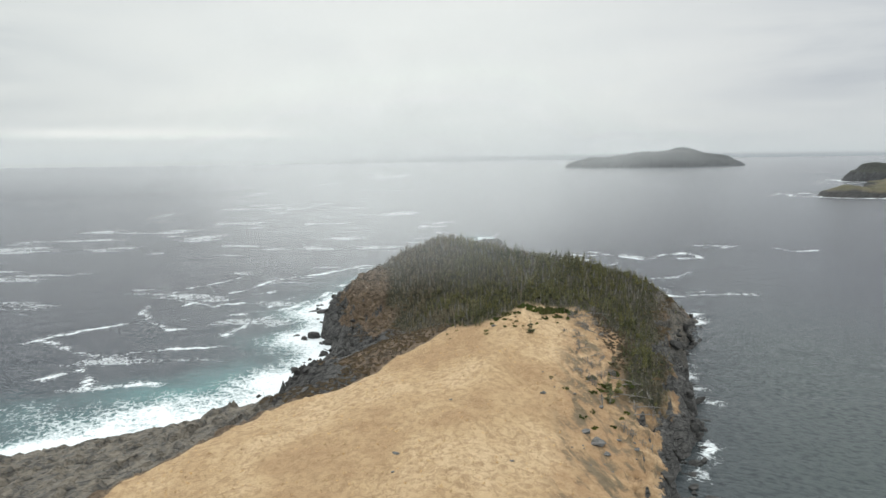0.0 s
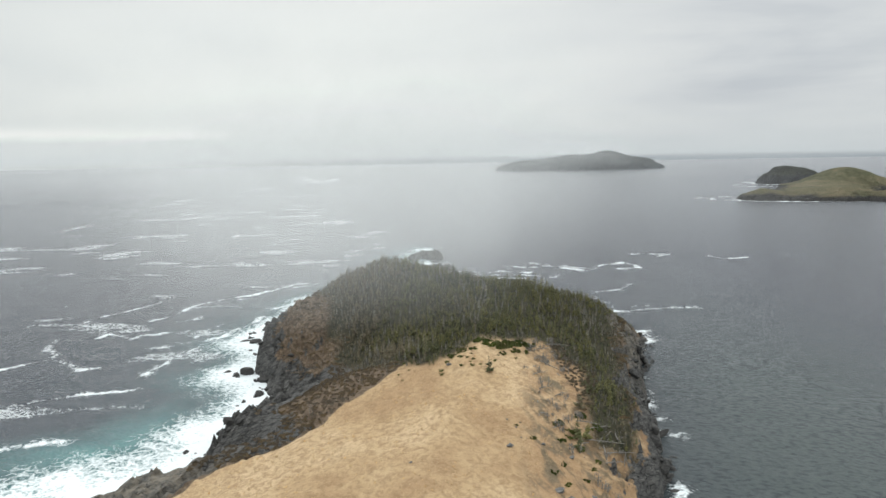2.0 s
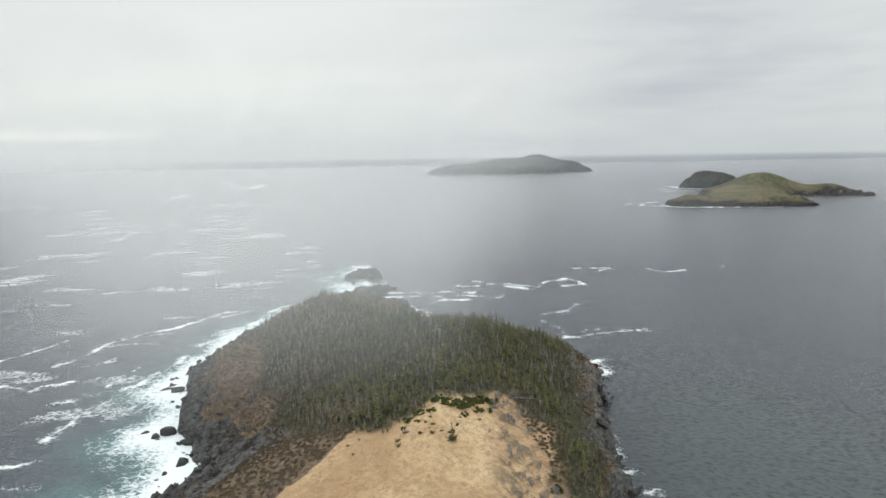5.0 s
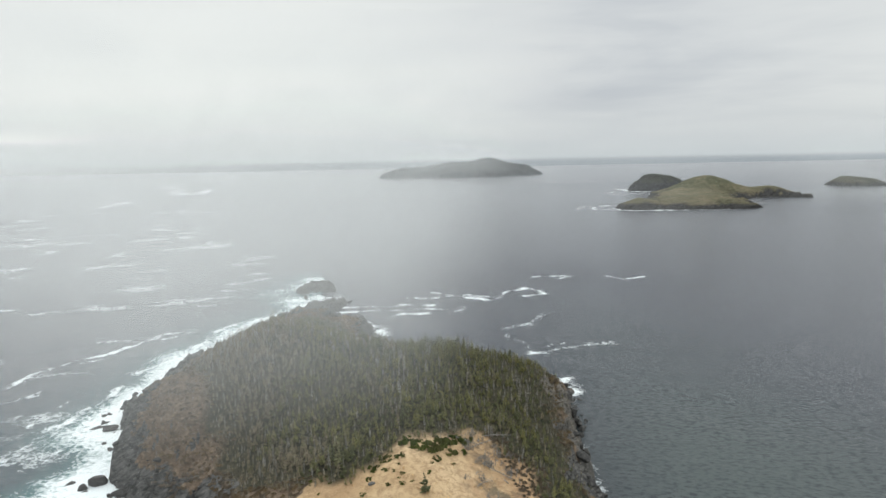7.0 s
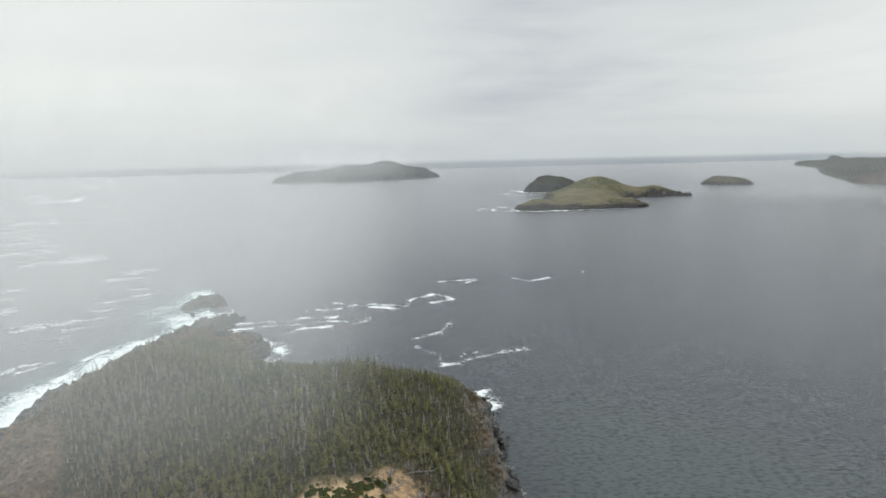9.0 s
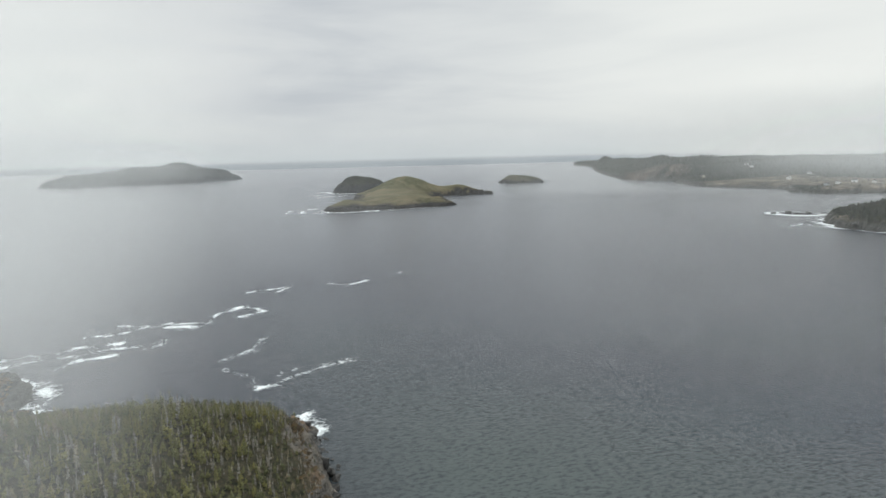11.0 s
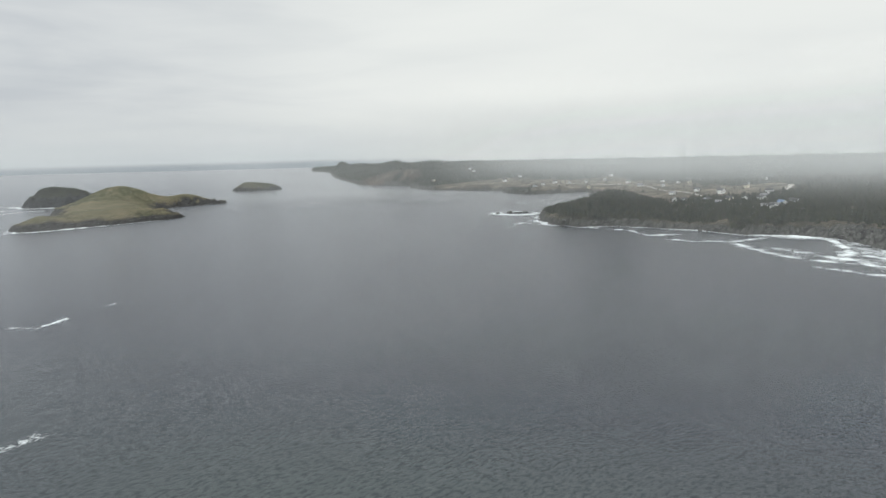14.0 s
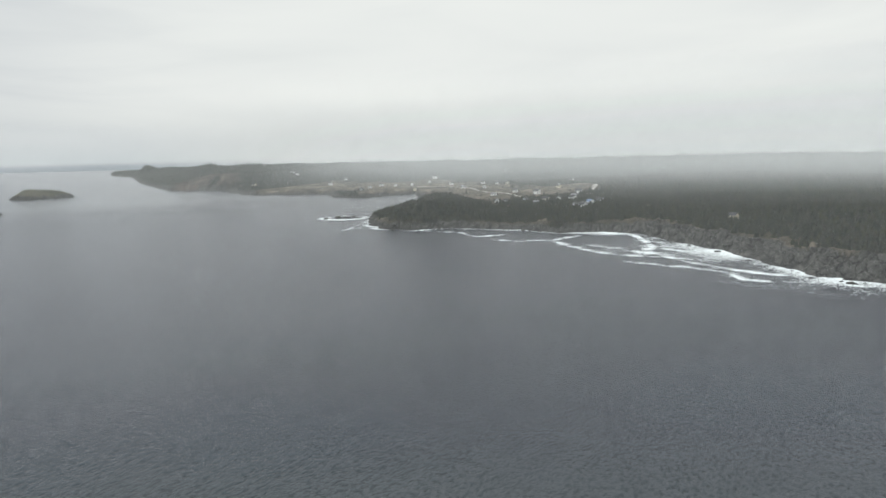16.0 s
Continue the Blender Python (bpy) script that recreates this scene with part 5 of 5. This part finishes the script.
def logs():
    kinds = [log_mesh(k, 5.5 + k, 5 + k) for k in range(4)]
    spots = ((33, 152, 65), (35, 153.5, 160), (34.5, 157, 85), (37, 149, 200), (36.5, 163, 75), (38, 172, 100), (44, 150, 20), (46, 147, 60), (49, 144, 110), (43, 146, 190), (40, 184, 30), (43, 187, 130), (38, 188, 60), (52, 149, 80), (50, 152, 140), (45, 180, 95))
    rng = np.random.default_rng(29)
    spots += tuple((rng.uniform(42, 54), rng.uniform(138, 153), rng.uniform(0, 360)) for _ in range(12)) + tuple((rng.uniform(34, 46), rng.uniform(158, 190), rng.uniform(0, 360)) for _ in range(10))
    for k, (x, y, turn) in enumerate(spots):
        z, _ = ground_at(x, y)
        ob = new("fallen_log", kinds[k % 4])
        ob.matrix_world = pose(x, y, z - 0.05, 0, 4, turn) @ Matrix.Scale(0.8 + 0.08 * (k % 4), 4)
        tagged(ob, "bleached fallen spruce log with bare boughs on the slope", "fallen log", "fallen logs")


logs()


def single_bushes():
    """Lone trees and juniper bushes at the edge of the grass."""
    rng = np.random.default_rng(31)
    kinds = [scrub_arrays(rng, 1.0) for _ in range(5)]
    green = [link_mesh("juniper_bush", v, f, JUNIPER) for v, f in kinds]
    spots = [(30, 184, 2.2), (33, 186, 2.0), (36, 187, 2.0), (27, 184, 1.6), (39, 187, 1.7), (25, 186, 1.8), (34, 182, 1.2), (30, 180, 1.0), (37, 182.5, 0.9), (22, 182, 1.0), (16, 181, 1.2), (19, 183, 1.4), (35, 182, 0.7), (39, 147, 1.7), (37, 150, 1.2), (40, 143, 1.0), (36, 144, 0.9), (34, 136, 0.7), (31, 133, 0.8), (33, 130, 0.7), (38, 133, 0.8), (41, 137, 0.7), (14, 178, 0.7), (12, 174, 0.6), (18, 179, 0.7), (21, 176, 0.5), (43, 140, 0.8), (29, 143, 0.7), (26, 147, 0.5), (44, 155, 1.4), (47, 152, 1.5)]
    for k in range(26):
        spots.append((rng.uniform(-2, 34), rng.uniform(172, 188), rng.uniform(0.3, 0.6)))
    for k, (x, y, size) in enumerate(spots):
        z, _ = ground_at(x, y)
        ob = green[k] if k < len(green) else copy_thing(green[k % len(green)], Matrix())
        ob.matrix_basis = pose(x, y, z - 0.05, 0, 0, rng.uniform(0, 360)) @ Matrix.Diagonal((1.25 * size, 1.25 * size, size, 1))
        tagged(ob, "low spreading green juniper bush at the grass edge", "juniper bush", "juniper bushes")
    brush = []
    for _ in range(5):
        heap = Heap()
        for _ in range(7):
            heap.put(*snag_arrays(rng, rng.uniform(0.9, 1.7)), (rng.normal(0, 0.5), rng.normal(0, 0.5), 0), rng.uniform(0, math.tau), (1, 1))
        brush.append(heap.done("dead_bush", [DEAD_WOOD]))
    for k in range(44):
        y = rng.uniform(128, 190)
        x = 38 + 0.2 * abs(y - 165) + rng.normal(0, 3.5) if y > 152 else rng.uniform(36, 54)
        z, run = ground_at(x, y)
        size = rng.uniform(0.5, 1.3)
        ob = brush[k] if k < len(brush) else copy_thing(brush[k % len(brush)], Matrix())
        ob.matrix_basis = pose(x, y, z - 0.05, 0, 0, rng.uniform(0, 360)) @ Matrix.Diagonal((size, size, 1.1 * size, 1))
        tagged(ob, "bare grey dead bush among the dry grass", "dead bush", "dead bushes")
    for x, y, height in ((24.4, 169.6, 4.6), (40.5, 146, 5.2), (43, 147, 4.2), (39.5, 142.5, 3.6), (45, 158, 4.4)):
        (tv, tf), (cv, cf) = spruce_arrays(rng, height, 1.9)
        z, _ = ground_at(x, y)
        tree = empty("lone_spruce", pose(x, y, z))
        link_mesh("trunk", tv, tf, BARK, tree)
        link_mesh("crown", cv, cf, NEEDLES, tree)
        tagged(tree, "thin ragged spruce standing alone on the slope", "spruce tree", "lone spruces")


single_bushes()


def heath_scrub():
    rng = np.random.default_rng(33)
    kinds = [scrub_arrays(rng, 1.0) for _ in range(6)]
    snags = [snag_arrays(rng, 2.2) for _ in range(3)]
    heap = Heap()
    x, y = scatter(rng, -58, 112, 140, 420, 1.15)
    wood = shore_distance(x, y, FOREST_EDGE) + 6 * fractal(x, y, 9, 4, 91)
    z, run = headland_height(x, y)
    west = (x < along(GRASS_WEST, y, 3.0) - 1) & (y > 150) & (z > np.where(y < 215, 11.0, 6.5))
    keep = (wood < 3) & (run > 7) & (west | ((x > 46) & (y > 158) & (wood > -9)) | ((y > 196) & (x > 0)))
    for k in np.flatnonzero(keep):
        if rng.uniform() < 0.18:
            continue
        size = rng.uniform(0.4, 0.85)
        tint = float(np.clip(0.45 + 0.6 * fractal(x[k:k + 1], y[k:k + 1], 16, 3, 451)[0] + rng.uniform(-0.2, 0.2), 0, 0.99))
        if rng.uniform() < 0.10:
            heap.put(*snags[int(rng.integers(3))], (x[k], y[k], z[k]), rng.uniform(0, 6.28), (size, size), 1)
        else:
            heap.put(*kinds[int(rng.integers(6))], (x[k], y[k], z[k]), rng.uniform(0, 6.28), (size, 0.8 * size), 0, tint)
    tagged(heap.done("heath_scrub", [SCRUB, DEAD_WOOD]), "low brown heath scrub round the wood", "scrub", kind="stuff")


heath_scrub()


def tussocks():
    rng = np.random.default_rng(35)
    kinds = []
    for _ in range(6):
        v, f = [], []
        for _ in range(9):
            a, r, lean = rng.uniform(0, math.tau), rng.uniform(0, 0.22), rng.uniform(0.1, 0.45)
            h, w, b = rng.uniform(0.22, 0.5), 0.06, len(v)
            x, y = r * math.cos(a), r * math.sin(a)
            v += [(x - w * math.sin(a), y + w * math.cos(a), -0.05), (x + w * math.sin(a), y - w * math.cos(a), -0.05), (x + lean * math.cos(a), y + lean * math.sin(a), h)]
            f.append((b, b + 1, b + 2))
        kinds.append((np.array(v), f))
    heap = Heap()
    x, y = scatter(rng, -75, 46, 84, 190, 1.9)
    z, run = headland_height(x, y)
    wood = shore_distance(x, y, FOREST_EDGE)
    bare = fractal(x, y, 7, 4, 461)
    for k in np.flatnonzero((wood < -1) & (run > 24) & (bare > -0.12) & (x > along(GRASS_WEST, y, 3.0) + 2)):
        size = rng.uniform(0.55, 1.25)
        heap.put(*kinds[int(rng.integers(6))], (x[k], y[k], z[k]), rng.uniform(0, 6.28), (size, size * 0.75), 0, float(np.clip(0.4 + 0.5 * bare[k] + rng.uniform(-0.2, 0.2), 0, 0.99)))
    tagged(heap.done("dry_grass", [TUSSOCK]), "bleached tussocks of dry grass over the headland", "grass", kind="stuff")


tussocks()


# ---- the village on the mainland ----
def plain(name, colour, rough=0.8):
    mat, tree = material(name)
    grain = noise_tex(tree, place(tree), 1.2, 4.0, 0.6)
    col = ramp(tree, grain, (0.35, tuple(0.82 * c for c in colour)), (0.65, colour))
    finish(tree, col, rough, grain, 0.3, 0.05)
    return mat


SIDING = [plain("white_siding", (0.80, 0.80, 0.78)), plain("cream_siding", (0.66, 0.60, 0.46)), plain("grey_siding", (0.42, 0.44, 0.46)), plain("blue_siding", (0.20, 0.30, 0.44))]
ROOFS = [plain("dark_shingle", (0.07, 0.07, 0.075)), plain("grey_shingle", (0.24, 0.24, 0.25)), plain("blue_roof", (0.17, 0.24, 0.36))]
PANE, pane_tree = material("window_pane")
finish(pane_tree, (0.03, 0.035, 0.04), 0.08, None, specular=0.6)
TRIM = plain("white_trim", (0.78, 0.78, 0.76))


def block(w, d, h, at=(0, 0, 0)):
    bm = bmesh.new()
    bmesh.ops.create_cube(bm, size=1.0, matrix=Matrix.Translation((at[0], at[1], at[2] + h / 2)) @ Matrix.Diagonal((w, d, h, 1)))
    return bm


def house(wide, deep, tall, wall_mat, roof_mat, label):
    """A clapboard house: walls with gables, a gabled roof with eaves, a chimney, a door and windows."""
    ob = empty("house")
    rise = deep * 0.36
    bm = bmesh.new()
    w, d = wide / 2, deep / 2
    low = [bm.verts.new((x, y, -2.5)) for x, y in ((-w, -d), (w, -d), (w, d), (-w, d))]
    high = [bm.verts.new((x, y, tall)) for x, y in ((-w, -d), (w, -d), (w, d), (-w, d))]
    peak = [bm.verts.new((x, 0, tall + rise)) for x in (-w, w)]
    bm.faces.new((low[0], low[1], high[1], high[0]))
    bm.faces.new((low[2], low[3], high[3], high[2]))
    bm.faces.new((low[1], low[2], high[2], peak[1], high[1]))
    bm.faces.new((low[3], low[0], high[0], peak[0], high[3]))
    part("wall", bm, wall_mat, ob)
    bm = bmesh.new()
    e, t = 0.5, 0.25
    ring = []
    for x in (-w - e, w + e):
        ring.append([bm.verts.new((x, y, z)) for y, z in ((-d - e, tall - e * 0.72 + 0.02), (0, tall + rise + 0.02), (d + e, tall - e * 0.72 + 0.02), (d + e, tall - e * 0.72 + t), (0, tall + rise + t + 0.05), (-d - e, tall - e * 0.72 + t))])
    for k in range(6):
        bm.faces.new((ring[0][k], ring[0][(k + 1) % 6], ring[1][(k + 1) % 6], ring[1][k]))
    for r in ring:
        bm.faces.new((r[0], r[1], r[4], r[5]))
        bm.faces.new((r[1], r[2], r[3], r[4]))
    roof = part("roof", bm, roof_mat, ob)
    part("chimney", block(0.8, 0.8, 1.8, (w * 0.4, 0.4, tall + rise * 0.6)), ROOFS[1], roof)
    rows = (0.9,) if tall < 4 else (0.9, 3.5)
    for z in rows:
        for x in np.linspace(-w + 1.5, w - 1.5, 3):
            if z == 0.9 and abs(x) < 0.5:
                continue
            for side in (-1, 1):
                pane = part("window", block(1.3, 0.12, 1.3, (x, side * d, z)), PANE, ob)
                part("sill", block(1.5, 0.2, 0.12, (x, side * (d + 0.04), z - 0.12)), TRIM, pane)
    for side in (-1, 1):
        part("window", block(0.12, 1.2, 1.2, (side * w, 0, rows[-1])), PANE, ob)
    part("door", block(1.0, 0.14, 2.1, (0, -d, 0.05)), ROOFS[0], ob)
    part("step", block(1.6, 1.2, 0.3, (0, -d - 0.65, -0.25)), TRIM, ob)
    return tagged(ob, label, "house", "village houses")


def village():
    models = [house(11, 8, 5.6, SIDING[0], ROOFS[0], "white two-storey clapboard house with a dark shingle roof"),
              house(12, 8, 3.2, SIDING[0], ROOFS[1], "white bungalow with a grey shingle roof"),
              house(10, 8, 5.4, SIDING[1], ROOFS[0], "cream two-storey house with a dark roof"),
              house(13, 9, 3.2, SIDING[2], ROOFS[0], "grey-sided bungalow with a dark roof"),
              house(14, 9, 3.6, SIDING[0], ROOFS[2], "long white house with a bright blue roof"),
              house(10, 7, 5.0, SIDING[3], ROOFS[1], "blue clapboard house with a grey roof")]
    spots = [(2217, 964, 0), (1825, 727, 0), (1798, 704, 1), (1627, 766, 2), (1532, 533, 0), (1656, 525, 1), (1372, 420, 3), (1461, 393, 0), (1469, 361, 1), (1490, 325, 0), (1404, 307, 2), (1546, 290, 1), (1634, 285, 0), (1470, 230, 0), (1346, 196, 1), (1465, 158, 0), (1339, 152, 1), (1438, 125, 0), (1432, 103, 2), (1534, 82, 1), (925, 112, 0), (934, 124, 1), (951, 83, 3)]
    spots += [(944, 55, 2), (948, 35, 0), (1358, -2, 1), (1480, -44, 0), (973, 10, 1), (937, 17, 0), (999, 1, 0), (886, 0, 4), (867, 21, 1), (854, 14, 0), (869, 9, 1), (698, -117, 2), (1403, 408, 1), (1134, 93, 0), (908, 70, 5), (905, -16, 3), (1080, 130, 1), (1060, 60, 0), (1120, 20, 2)]
    rng = np.random.default_rng(41)
    used = set()
    for x, y, k in spots:
        z, _ = mainland_height(np.array([float(x)]), np.array([float(y)]))
        ob = models[k] if k not in used else copy_thing(models[k], Matrix())
        used.add(k)
        ob.matrix_basis = pose(x, y, float(z[0]) + 0.3, 0, 0, 60 + rng.uniform(-40, 40) + (90 if rng.uniform() < 0.4 else 0)) @ Matrix.Scale(rng.uniform(0.72, 0.92), 4)


village()


def dirt_road(line, width):
    """A pale gravel road draped over the slope."""
    v, f = [], []
    places = []
    for (ax, ay), (bx, by) in zip(line, line[1:]):
        n = max(2, int(math.hypot(bx - ax, by - ay) / 6))
        places += [(ax + (bx - ax) * k / n, ay + (by - ay) * k / n) for k in range(n)]
    places.append(line[-1])
    for k, (x, y) in enumerate(places):
        nx, ny = places[min(k + 1, len(places) - 1)]
        px, py = places[max(k - 1, 0)]
        d = math.hypot(nx - px, ny - py)
        for side in (-1, 1):
            qx, qy = x - side * (ny - py) / d * width / 2, y + side * (nx - px) / d * width / 2
            z, _ = mainland_height(np.array([qx]), np.array([qy]))
            v.append((qx, qy, float(z[0]) + 0.9))
        if k:
            b = 2 * k
            f.append((b - 2, b - 1, b + 1, b))
    return tagged(link_mesh("road_gravel", v, f, GRAVEL, smooth=True), "pale gravel road climbing the village slope", "road", kind="structure")


GRAVEL = plain("pale_gravel", (0.36, 0.34, 0.30))
dirt_road([(975, -12), (1060, -30), (1150, -52), (1260, -80)], 9)
dirt_road([(860, 30), (905, 48), (960, 62), (1040, 88), (1180, 130), (1330, 180), (1440, 250), (1470, 370)], 6)
